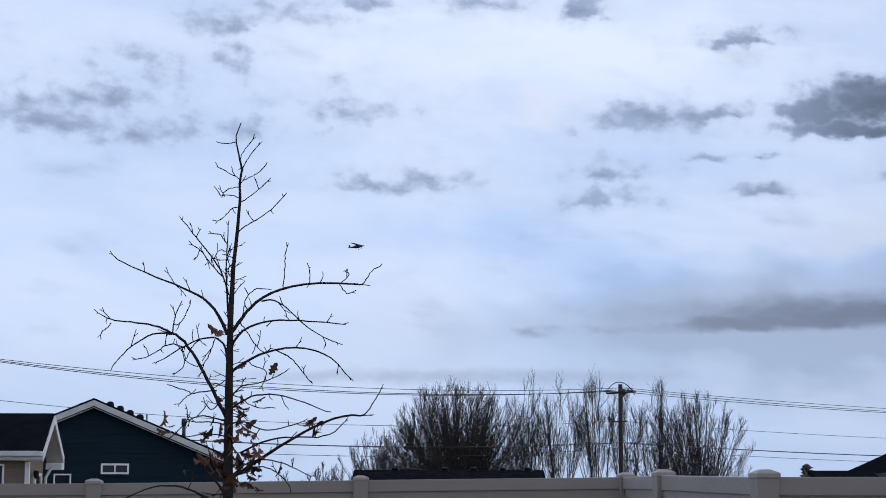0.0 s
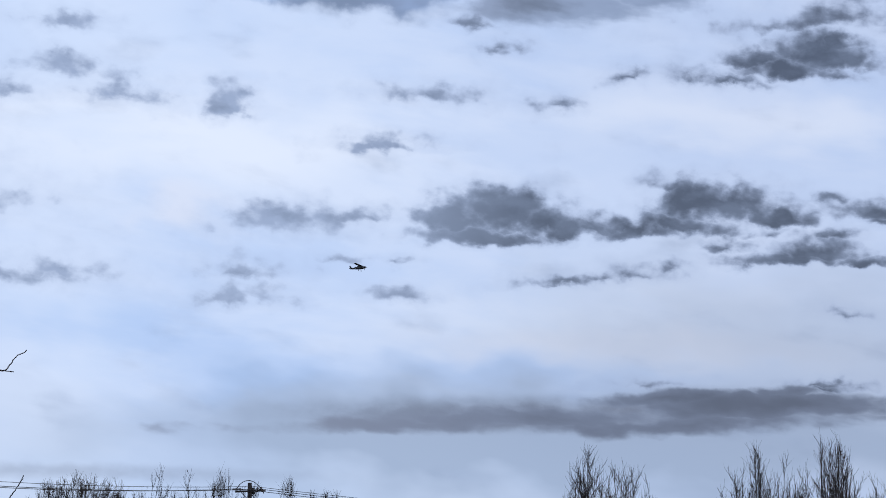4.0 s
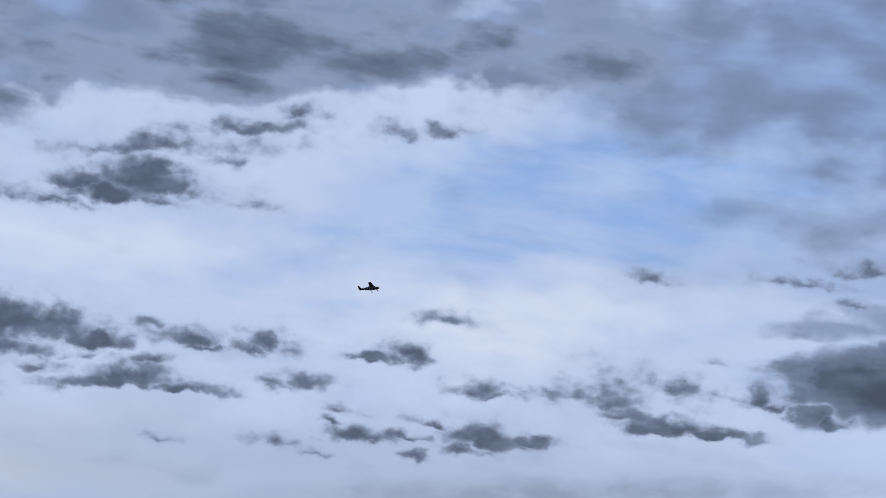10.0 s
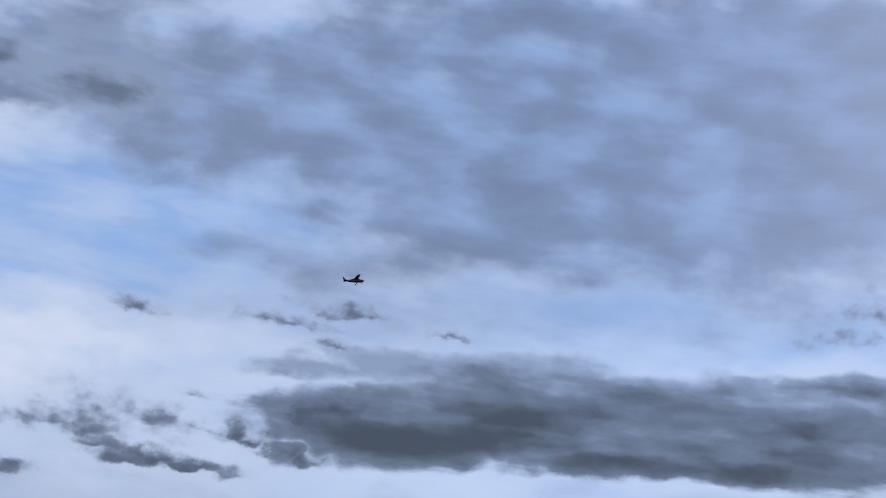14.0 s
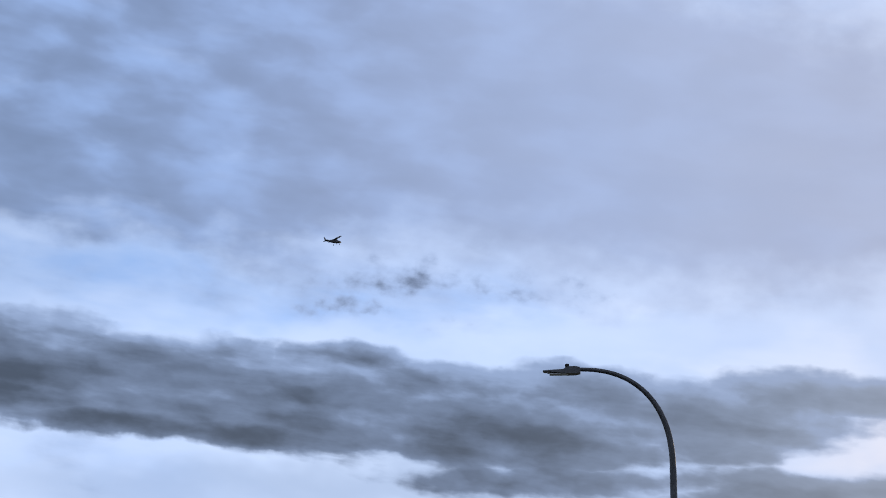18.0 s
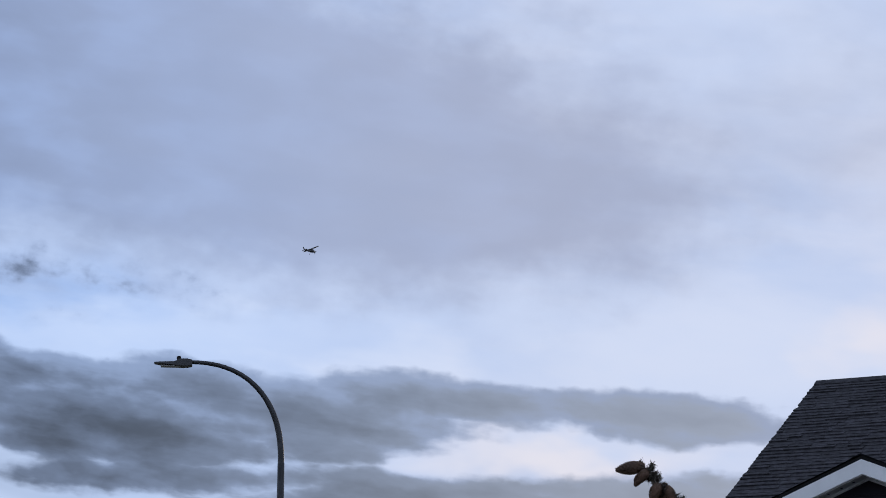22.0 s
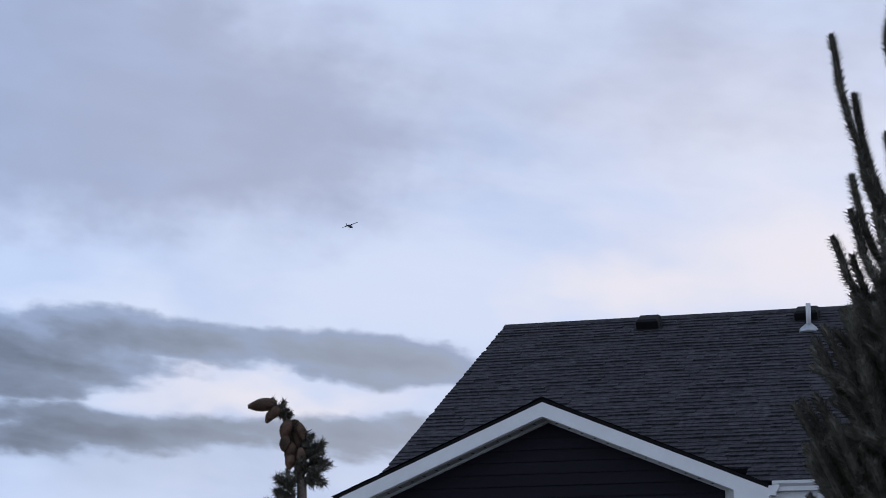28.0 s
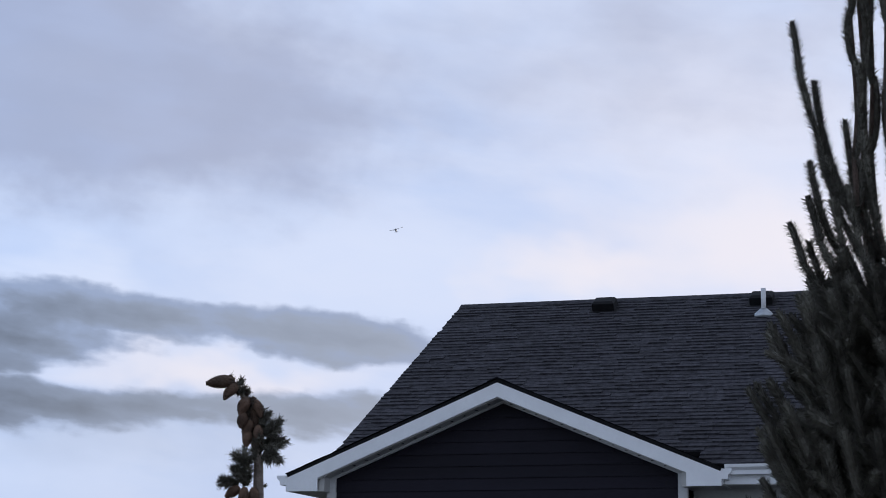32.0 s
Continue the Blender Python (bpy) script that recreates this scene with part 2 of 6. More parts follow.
HAZE = (
    (14.5, 5, 17.6, 1.75, 0.75), (8.0, 5.6, 7.0, 1.5, 0.5), (25.8, 7.2, 17.6, 2.07, 0.5), (15.6, 4.2, 14.4, 1.75, 0.5), (17.8, 8.8, 8.1, 1.91, 0.3), (44.9, 12.8, 11.4, 1.91, 0.35),
    (59.9, 6.9, 8, 0.95, 0.35), (52.0, 6.5, 9.0, 1.0, 0.45), (68.8, 5.8, 9.6, 1.43, 0.35),
)
BLUE = (
    (33.7, 14.8, 6.9, 2.07, 0.95), (33.4, 14.9, 4.9, 2.23, 0.7), (40, 18.9, 8.4, 4.77, 0.6), (48.1, 12.6, 11.4, 0.95, 0.9), (54.4, 11.5, 4.9, 0.8, 0.6),
    (41.7, 15.8, 8.3, 3.18, 0.4), (46.9, 11.6, 4.2, 1.11, 0.55), (26.5, 13.6, 4.3, 1.91, 0.6), (30.0, 15.0, 4.8, 1.8, 0.6), (35.5, 14.4, 5.0, 1.5, 0.5), (0.5, 7.8, 6.7, 1.11, 0.35), (10.8, 6.7, 9.6, 0.8, 0.3),
    (4.4, 6.2, 2.6, 0.64, 0.4), (59, 11.8, 4.9, 1.11, 0.4),
)
WHITE = (
    (20.9, 13.6, 9.8, 0.95, 0.6), (30.7, 11.8, 7.3, 0.95, 0.55), (31.2, 11.4, 5.4, 1.75, 0.7), (14.4, 8.3, 11.3, 1.43, 0.5), (5.9, 12.8, 11.4, 2.55, 0.5),
    (62.7, 10.9, 5.2, 0.95, 0.45), (68.4, 10, 3.6, 0.64, 0.55), (0.2, 13.4, 11.5, 1.43, 0.5),
)
WARM = (
    (89.2, 11, 6.8, 2.07, 0.75), (83, 10.4, 3.2, 1.11, 0.6), (75.1, 7.2, 5.3, 0.64, 0.3), (71.8, 7.5, 5.3, 0.72, 0.3), (73.4, 7.5, 4.8, 0.57, 0.3),
    (16.4, 7.6, 6.7, 0.8, 0.4), (3.5, 11.1, 2.1, 0.64, 0.35), (87.1, 14.7, 6.6, 3.18, 0.35),
)

SUN_AZ, SUN_EL = 101.0, 3.0
coord = wt.nodes.new("ShaderNodeTexCoord").outputs["Generated"]
sep = wt.nodes.new("ShaderNodeSeparateXYZ")
put_in(sep.inputs[0], coord)
az_deg = calc(wt, "MULTIPLY", calc(wt, "ARCTAN2", sep.outputs[0], sep.outputs[1]), 57.29578)
el_deg = calc(wt, "MULTIPLY", calc(wt, "ARCSINE", sep.outputs[2]), 57.29578)
comb = wt.nodes.new("ShaderNodeCombineXYZ")
put_in(comb.inputs[0], az_deg), put_in(comb.inputs[1], el_deg)
flat = comb.outputs[0]
# the clouds' grain runs a little downhill towards the east
along = calc(wt, "MULTIPLY_ADD", el_deg, -0.16, calc(wt, "MULTIPLY", az_deg, 0.98))
across = calc(wt, "MULTIPLY_ADD", az_deg, 0.13, el_deg)
tilt = wt.nodes.new("ShaderNodeCombineXYZ")
put_in(tilt.inputs[0], along), put_in(tilt.inputs[1], across)
tilted = tilt.outputs[0]
stretched = vec(wt, "MULTIPLY", tilted, (0.55, 1.0, 1.0))


def puff_at(where, scale, detail=2.0, rough=0.5):
    """Rounded heads, high in the middle of each."""
    n = wt.nodes.new("ShaderNodeTexVoronoi")
    n.voronoi_dimensions, n.feature, n.normalize = "2D", "SMOOTH_F1", True
    put_in(n.inputs["Vector"], where)
    n.inputs["Scale"].default_value, n.inputs["Detail"].default_value, n.inputs["Roughness"].default_value = scale, detail, rough
    n.inputs["Smoothness"].default_value = 0.6
    return calc(wt, "SUBTRACT", 0.30, n.outputs["Distance"])


# billowing outlines: a slow and a quick shift of the place looked up
slow = vec(wt, "SUBTRACT", noise_at(wt, stretched, 0.5, 3.0, 0.5, 1, "2D"), (0.5, 0.5, 0.5))
quick = vec(wt, "SUBTRACT", noise_at(wt, vec(wt, "MULTIPLY", tilted, (0.75, 1.0, 1.0)), 1.9, 4.5, 0.5, 1, "2D"), (0.5, 0.5, 0.5))
warped = vec(wt, "MULTIPLY_ADD", slow, (1.2, 0.45, 0.0), vec(wt, "MULTIPLY_ADD", quick, (0.95, 0.55, 0.0), flat))
soft_place2 = vec(wt, "MULTIPLY_ADD", slow, (2.4, 0.5, 0.0), vec(wt, "MULTIPLY_ADD", quick, (1.1, 0.22, 0.0), flat))
soft_place = vec(wt, "MULTIPLY_ADD", slow, (6.0, 2.4, 0.0), flat)
deck_place = vec(wt, "MULTIPLY_ADD", quick, (1.8, 0.8, 0.0), soft_place)
curl_place = vec(wt, "MULTIPLY_ADD", quick, (0.35, 0.3, 0.0), vec(wt, "MULTIPLY", tilted, (0.72, 1.05, 1.0)))
heads = puff_at(curl_place, 1.15, 2.0, 0.55)
billow = noise_at(wt, stretched, 1.05, 5.0, 0.55, 0, "2D", 0.1)
shifted = vec(wt, "ADD", stretched, (0.06, 0.30, 0.0))
relief = calc(wt, "SUBTRACT", billow, noise_at(wt, shifted, 1.05, 4.0, 0.48, 0, "2D", 0.1))
cell_place = vec(wt, "MULTIPLY_ADD", slow, (0.3, 0.25, 0.0), vec(wt, "MULTIPLY_ADD", quick, (0.10, 0.10, 0.0), vec(wt, "MULTIPLY", tilted, (0.42, 1.0, 1.0))))
cells = calc(wt, "MULTIPLY_ADD", puff_at(cell_place, 0.95, 1.0, 0.5), 0.5, noise_at(wt, cell_place, 0.9, 4.0, 0.48, 0, "2D", 0.1))
cell_relief = calc(wt, "SUBTRACT", cells, noise_at(wt, vec(wt, "ADD", cell_place, (0.08, 0.32, 0.0)), 0.9, 3.5, 0.45, 0, "2D", 0.1))
layers = noise_at(wt, vec(wt, "MULTIPLY_ADD", slow, (0.3, 0.3, 0.0), vec(wt, "MULTIPLY", tilted, (0.17, 0.75, 1.0))), 1.0, 4.5, 0.55, 0, "2D", 0.2)
curls = noise_at(wt, vec(wt, "MULTIPLY", tilted, (0.75, 1.0, 1.0)), 2.2, 4.0, 0.5, 0, "2D", 0.1)
wisps = noise_at(wt, vec(wt, "MULTIPLY", tilted, (0.13, 0.45, 1.0)), 1.0, 5.0, 0.55, 0, "2D", 0.2)
wide_noise = noise_at(wt, stretched, 0.16, 4.0, 0.5, 0, "2D")


def lump(place, az, el, w, h):
    """Distance from a cloud's middle, 1 at its rim."""
    return vec(wt, "LENGTH", vec(wt, "MULTIPLY_ADD", place, (1 / w, 1 / h, 0.0), (-az / w, -el / h, 0.0)))


def heaped(groups, place, flat_foot=False):
    """The weightiest of many clouds at each place; each group has its own slope, and cumulus stands on a flatter foot."""
    top = -9.0
    for rows, slope in groups:
        here = place
        if slope:
            bits = wt.nodes.new("ShaderNodeSeparateXYZ")
            put_in(bits.inputs[0], place)
            back = wt.nodes.new("ShaderNodeCombineXYZ")
            put_in(back.inputs[0], bits.outputs[0])
            put_in(back.inputs[1], calc(wt, "MULTIPLY_ADD", bits.outputs[0], -slope, bits.outputs[1]))
            here = back.outputs[0]
        for az, el, w, h, s in rows:
            el = el - slope * az
            if flat_foot:
                v = vec(wt, "MULTIPLY_ADD", here, (1 / w, 1 / h, 0.0), (-az / w, -el / h + 0.15, 0.0))
                far = vec(wt, "LENGTH", vec(wt, "MULTIPLY_ADD", vec(wt, "ABSOLUTE", v), (0.0, -0.38, 0.0), vec(wt, "MULTIPLY", v, (1.0, 1.27, 0.0))))
            else:
                far = lump(here, az, el, w, h)
            top = calc(wt, "MAXIMUM", calc(wt, "MULTIPLY_ADD", far, -s, s), top)
    return top


def layered(rows, place):
    """Soft layers added up."""
    total = 0.0
    for az, el, w, h, s in rows:
        total = calc(wt, "ADD", ramp01(wt, lump(place, az, el, w, h), 1.25, 0.1, 0.0, s), total)
    return total


veil = blend(wt, ramp01(wt, wide_noise, 0.3, 0.72), (0.53, 0.645, 0.92), (0.64, 0.735, 0.97))
veil = blend(wt, ramp01(wt, wisps, 0.34, 0.70, 0.0, 0.5), veil, (0.70, 0.77, 0.97))
veil = blend(wt, calc(wt, "MULTIPLY", calc(wt, "MINIMUM", layered(BLUE, soft_place), 1.0), ramp01(wt, wisps, 0.30, 0.62, 1.0, 0.45)), veil, (0.30, 0.48, 0.86))
veil = blend(wt, calc(wt, "MULTIPLY", calc(wt, "MINIMUM", layered(WHITE, soft_place), 0.95), ramp01(wt, wisps, 0.3, 0.6, 0.6, 1.0)), veil, (0.79, 0.84, 1.0))
veil = blend(wt, calc(wt, "MINIMUM", layered(WARM, soft_place), 1.0), veil, (0.86, 0.83, 0.91))
veil = blend(wt, calc(wt, "MINIMUM", layered(HAZE, soft_place), 0.9), veil, (0.34, 0.42, 0.60))
veil = blend(wt, ramp01(wt, el_deg, 6.5, 1.5, 0.0, 0.5), veil, (0.42, 0.54, 0.77))
# a soft grey deck of merging puffs
shade = calc(wt, "MULTIPLY_ADD", cell_relief, -0.9, cells)
deck_sum = calc(wt, "MULTIPLY_ADD", calc(wt, "SUBTRACT", cells, 0.5), ramp01(wt, az_deg, 48.0, 66.0, 1.0, 0.3), calc(wt, "MINIMUM", layered(DECK, deck_place), 1.0))
deck_mask = calc(wt, "MULTIPLY", ramp01(wt, deck_sum, 0.05, 0.95, 0.0, 0.97), ramp01(wt, az_deg, 52.0, 68.0, 1.0, 0.85))
deck_tone = blend(wt, ramp01(wt, shade, 0.16, 0.60), (0.335, 0.465, 0.765), blend(wt, ramp01(wt, shade, 0.36, 0.92), (0.245, 0.325, 0.525), (0.175, 0.23, 0.365)))
deck_tone = blend(wt, ramp01(wt, az_deg, 46.0, 66.0, 0.05, 0.8), deck_tone, (0.395, 0.435, 0.61))
veil = blend(wt, deck_mask, veil, deck_tone)
# unseen sky overhead and behind: grey added to set the light on facing walls
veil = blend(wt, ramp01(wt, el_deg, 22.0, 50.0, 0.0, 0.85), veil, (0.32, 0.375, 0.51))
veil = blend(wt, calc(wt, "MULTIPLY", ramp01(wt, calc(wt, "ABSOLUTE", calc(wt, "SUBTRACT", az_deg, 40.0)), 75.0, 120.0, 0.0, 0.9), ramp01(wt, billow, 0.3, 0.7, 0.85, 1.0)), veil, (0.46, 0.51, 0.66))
# long smooth banks
streak_place = vec(wt, "MULTIPLY_ADD", quick, (0.8, 0.22, 0.0), vec(wt, "MULTIPLY_ADD", slow, (1.0, 0.25, 0.0), flat))
streak_mask = calc(wt, "MULTIPLY", calc(wt, "MINIMUM", layered(STREAK, streak_place), 0.92), ramp01(wt, billow, 0.25, 0.6, 0.7, 1.0))
veil = blend(wt, streak_mask, veil, blend(wt, ramp01(wt, billow, 0.35, 0.65), (0.24, 0.285, 0.41), (0.175, 0.205, 0.30)))
grain_edge = calc(wt, "MULTIPLY_ADD", heads, 0.9, calc(wt, "MULTIPLY_ADD", calc(wt, "SUBTRACT", curls, 0.5), 0.75, calc(wt, "MULTIPLY", calc(wt, "SUBTRACT", billow, 0.5), 0.8)))
strands = noise_at(wt, vec(wt, "MULTIPLY_ADD", quick, (0.12, 0.12, 0.0), vec(wt, "MULTIPLY", tilted, (0.30, 1.0, 1.0))), 1.1, 4.5, 0.5, 0, "2D", 0.1)
bank_grain = calc(wt, "MULTIPLY_ADD", calc(wt, "SUBTRACT", strands, 0.5), 1.0, calc(wt, "MULTIPLY", heads, 0.3))
bank = calc(wt, "ADD", calc(wt, "MINIMUM", heaped(((BANK_ZERO, 0.0), (BANK_LOW, 0.02), (BANK_EARLY, -0.05), (BANK_LONG, -0.1), (BANK_UNDER, -0.03)), soft_place2), 0.95), bank_grain)
bank_deep = calc(wt, "ADD", calc(wt, "MULTIPLY_ADD", calc(wt, "SUBTRACT", layers, 0.5), 0.7, bank), calc(wt, "MULTIPLY", relief, -0.35))
# the long bank is deepest along its foot
foot = calc(wt, "SUBTRACT", calc(wt, "MULTIPLY_ADD", az_deg, -0.1, 14.3), el_deg)
bank_deep = calc(wt, "MULTIPLY_ADD", calc(wt, "MINIMUM", calc(wt, "MAXIMUM", foot, -1.5), 1.2), 0.20, bank_deep)
# its western head is thick and dark, and strands run along all of it
bank_deep = calc(wt, "ADD", ramp01(wt, lump(soft_place2, 42.0, 9.35, 3.6, 1.1), 1.0, 0.25, 0.0, 0.25), bank_deep)
bank_deep = calc(wt, "MULTIPLY_ADD", calc(wt, "SUBTRACT", strands, 0.5), 0.7, bank_deep)
east = ramp01(wt, az_deg, 59.0, 79.0)
bank_mid = blend(wt, ramp01(wt, bank_deep, -0.1, 0.5), (0.30, 0.375, 0.56), blend(wt, east, (0.185, 0.232, 0.35), (0.31, 0.37, 0.50)))
bank_tone = blend(wt, ramp01(wt, bank_deep, 0.14, 1.35), bank_mid, blend(wt, east, (0.050, 0.066, 0.105), (0.26, 0.31, 0.42)))
bank_tone = blend(wt, ramp01(wt, az_deg, 5.0, 16.0), (0.27, 0.31, 0.44), bank_tone)
bank_tone = blend(wt, calc(wt, "MULTIPLY", ramp01(wt, el_deg, 7.3, 6.3, 0.0, 0.5), ramp01(wt, az_deg, 32.0, 40.0, 1.0, 0.0)), bank_tone, (0.175, 0.205, 0.31))
veil = blend(wt, ramp01(wt, bank, -0.14, 0.30, 0.0, 0.97), veil, bank_tone)
# ragged dark heaps, thin and pale at their rims
heap = calc(wt, "ADD", calc(wt, "MINIMUM", heaped(((CUMULUS_FIRST, 0.0), (CUMULUS_SECOND, 0.0), (CUMULUS_THIRD, -0.05), (CUMULUS_LUMPS, 0.0), (CUMULUS_FOURTH, 0.0), (CUMULUS_FIFTH, -0.06), (CUMULUS_SIXTH, -0.12), (CUMULUS_SEVENTH, -0.14), (CUMULUS_EIGHTH, 0.03), (CUMULUS_NINTH, -0.12), (CUMULUS_LAST, -0.08)), warped, True), 0.85), grain_edge)
veil = blend(wt, ramp01(wt, heap, -0.75, 0.15, 0.0, 0.22), veil, (0.40, 0.48, 0.70), "DARKEN")
core = blend(wt, ramp01(wt, az_deg, 6.5, 14.0), (0.33, 0.405, 0.60), (0.078, 0.100, 0.160))
core = blend(wt, ramp01(wt, relief, -0.14, 0.22, 0.0, 0.6), core, (0.18, 0.225, 0.34))
dark_tone = blend(wt, ramp01(wt, heap, -0.05, 0.74), (0.34, 0.41, 0.60), core)
veil = blend(wt, ramp01(wt, heap, -0.20, 0.42, 0.0, 0.96), veil, dark_tone, "DARKEN")
# thin high cloud warms from blue-grey in the north to pale in the east
tint = blend(wt, ramp01(wt, az_deg, 5.0, 20.0), (1.04, 1.08, 1.09), (0.96, 0.99, 1.01))
tint = blend(wt, ramp01(wt, az_deg, 32.0, 52.0), tint, (0.92, 1.0, 1.08))
tint = blend(wt, ramp01(wt, az_deg, 60.0, 74.0), tint, (1.0, 1.0, 1.0))
veil = blend(wt, 1.0, veil, tint, "MULTIPLY")

sky_tex = wt.nodes.new("ShaderNodeTexSky")
sky_tex.sky_type, sky_tex.sun_disc = "NISHITA", False
sky_tex.sun_elevation, sky_tex.sun_rotation = radians(SUN_EL), radians(SUN_AZ)
clear = wt.nodes.new("ShaderNodeBackground")
put_in(clear.inputs[0], sky_tex.outputs[0])
clear.inputs[1].default_value = 0.12
cloudy = wt.nodes.new("ShaderNodeBackground")
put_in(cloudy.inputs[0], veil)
cloudy.inputs[1].default_value = 1.0
mixed = wt.nodes.new("ShaderNodeMixShader")
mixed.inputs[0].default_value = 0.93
put_in(mixed.inputs[1], clear.outputs[0]), put_in(mixed.inputs[2], cloudy.outputs[0])
put_in(wt.nodes.new("ShaderNodeOutputWorld").inputs[0], mixed.outputs[0])

sun = new("sun", bpy.data.lights.new("sun", "SUN"))
sun.data.energy, sun.data.angle, sun.data.color = 0.5, radians(12), (1.0, 0.86, 0.72)
sun.matrix_world = look(bearing(SUN_AZ, SUN_EL + 3, 200), (0, 0, 0))


# ---- materials ----
def material(name, base, rough=0.7, metal=0.0, vary=0.15, grain=8.0, bump=0.1, grain2=60.0, tone=None, spec=0.5, random_tint=0.0, stretch=(1, 1, 1), island=0.0):
    """A surface with blotches at one scale, grain at a finer one, and relief from both."""
    m = bpy.data.materials.new(name)
    m.use_nodes = True
    t = m.node_tree
    b = t.nodes["Principled BSDF"]
    b.inputs["Roughness"].default_value, b.inputs["Metallic"].default_value = rough, metal
    b.inputs["Specular IOR Level"].default_value = spec
    where = vec(t, "MULTIPLY", t.nodes.new("ShaderNodeTexCoord").outputs["Object"], stretch)
    coarse = noise_at(t, where, grain, 5.0, 0.6)
    fine = noise_at(t, where, grain2, 4.0, 0.6)
    dark = tuple(c * (1 - vary) for c in base)
    light = tone or tuple(min(1.0, c * (1 + vary)) for c in base)
    col = blend(t, ramp01(t, coarse, 0.3, 0.7), dark, light)
    col = blend(t, ramp01(t, fine, 0.35, 0.75, 0.0, 0.5), col, tuple(c * (1 - vary) for c in base))
    if island:
        each = t.nodes.new("ShaderNodeHueSaturation")
        put_in(each.inputs["Value"], calc(t, "MULTIPLY_ADD", t.nodes.new("ShaderNodeNewGeometry").outputs["Random Per Island"], 2 * island, 1 - island))
        put_in(each.inputs["Color"], col)
        col = each.outputs[0]
    if random_tint:
        rnd = t.nodes.new("ShaderNodeObjectInfo").outputs["Random"]
        hsv = t.nodes.new("ShaderNodeHueSaturation")
        put_in(hsv.inputs["Value"], calc(t, "MULTIPLY_ADD", rnd, 2 * random_tint, 1 - random_tint))
        put_in(hsv.inputs["Color"], col)
        col = hsv.outputs[0]
    put_in(b.inputs["Base Color"], col)
    put_in(b.inputs["Roughness"], ramp01(t, fine, 0.2, 0.8, max(0.02, rough - 0.08), min(1.0, rough + 0.08)))
    if bump:
        bn = t.nodes.new("ShaderNodeBump")
        bn.inputs["Strength"].default_value, bn.inputs["Distance"].default_value = bump, 0.01
        put_in(bn.inputs["Height"], calc(t, "ADD", fine, coarse))
        put_in(b.inputs["Normal"], bn.outputs[0])
    return m


def glass_pane(name, base=(0.02, 0.025, 0.03)):
    m = bpy.data.materials.new(name)
    m.use_nodes = True
    b = m.node_tree.nodes["Principled BSDF"]
    b.inputs["Base Color"].default_value = (*base, 1)
    b.inputs["Roughness"].default_value = 0.04
    b.inputs["Specular IOR Level"].default_value = 0.3
    return m


VINYL = material("fence_vinyl", (0.31, 0.27, 0.24), 0.45, vary=0.06, grain=1.5, bump=0.03, grain2=40)
VINYL_CAP = material("fence_cap_vinyl", (0.36, 0.315, 0.28), 0.45, vary=0.05, grain=3, bump=0.03)
BARK = material("young_bark", (0.036, 0.028, 0.026), 0.9, spec=0.2, vary=0.4, grain=25, bump=0.5, grain2=140, stretch=(1, 1, 0.35))
TWIG = material("twig_bark", (0.036, 0.028, 0.027), 0.85, spec=0.2, vary=0.3, grain=40, bump=0.3)
DEAD_LEAF = material("dead_leaf", (0.13, 0.055, 0.032), 0.8, vary=0.4, grain=30, bump=0.3, random_tint=0.45)
FAR_BARK = material("far_bark", (0.048, 0.040, 0.039), 0.95, vary=0.35, grain=1.2, bump=0.0, grain2=9, random_tint=0.15)
WOOD_POLE = material("pole_wood", (0.035, 0.029, 0.027), 0.9, vary=0.3, grain=6, bump=0.3, grain2=60, stretch=(1, 1, 0.1))
STEEL_DARK = material("dark_steel", (0.035, 0.037, 0.042), 0.42, metal=0.3, vary=0.25, grain=6, bump=0.04, grain2=90)
WIRE = material("cable_black", (0.02, 0.02, 0.022), 0.7, vary=0.2, grain=2, bump=0.0)
PORCELAIN = material("insulator_grey", (0.12, 0.12, 0.13), 0.35, vary=0.1)
TEAL = material("teal_siding", (0.0035, 0.017, 0.029), 0.62, spec=0.15, vary=0.18, grain=1.2, bump=0.06, grain2=22, stretch=(0.3, 1, 2.5), random_tint=0.06)
TAN = material("tan_siding", (0.21, 0.165, 0.125), 0.7, vary=0.14, grain=1.4, bump=0.06, grain2=25, stretch=(0.3, 1, 2.5), random_tint=0.06)
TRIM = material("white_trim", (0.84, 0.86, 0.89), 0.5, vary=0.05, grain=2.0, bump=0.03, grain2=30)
TRIM_GREYER = material("greyer_white_trim", (0.60, 0.61, 0.62), 0.55, vary=0.12, grain=2.2, bump=0.05, grain2=30)
SOFFIT = material("soffit_vinyl", (0.55, 0.55, 0.54), 0.6, vary=0.07, grain=3, bump=0.05)
CHARCOAL = material("charcoal_siding", (0.0115, 0.0102, 0.0175), 0.7, spec=0.2, vary=0.16, grain=1.6, bump=0.08, grain2=35, stretch=(0.3, 1, 2.0), random_tint=0.08)
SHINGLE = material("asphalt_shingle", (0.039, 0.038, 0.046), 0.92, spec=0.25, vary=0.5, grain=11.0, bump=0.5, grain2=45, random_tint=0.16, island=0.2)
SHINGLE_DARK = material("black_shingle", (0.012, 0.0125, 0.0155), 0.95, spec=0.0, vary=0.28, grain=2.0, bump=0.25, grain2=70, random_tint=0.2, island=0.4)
PVC = material("pvc_pipe", (0.62, 0.63, 0.64), 0.4, vary=0.06)
GALV = material("galvanised_flashing", (0.42, 0.45, 0.48), 0.35, metal=0.8, vary=0.15, grain=14)
VENT_BLACK = material("roof_vent_black", (0.012, 0.012, 0.014), 0.75, spec=0.2, vary=0.2, grain=9, bump=0.05)
GLASS = glass_pane("window_glass")
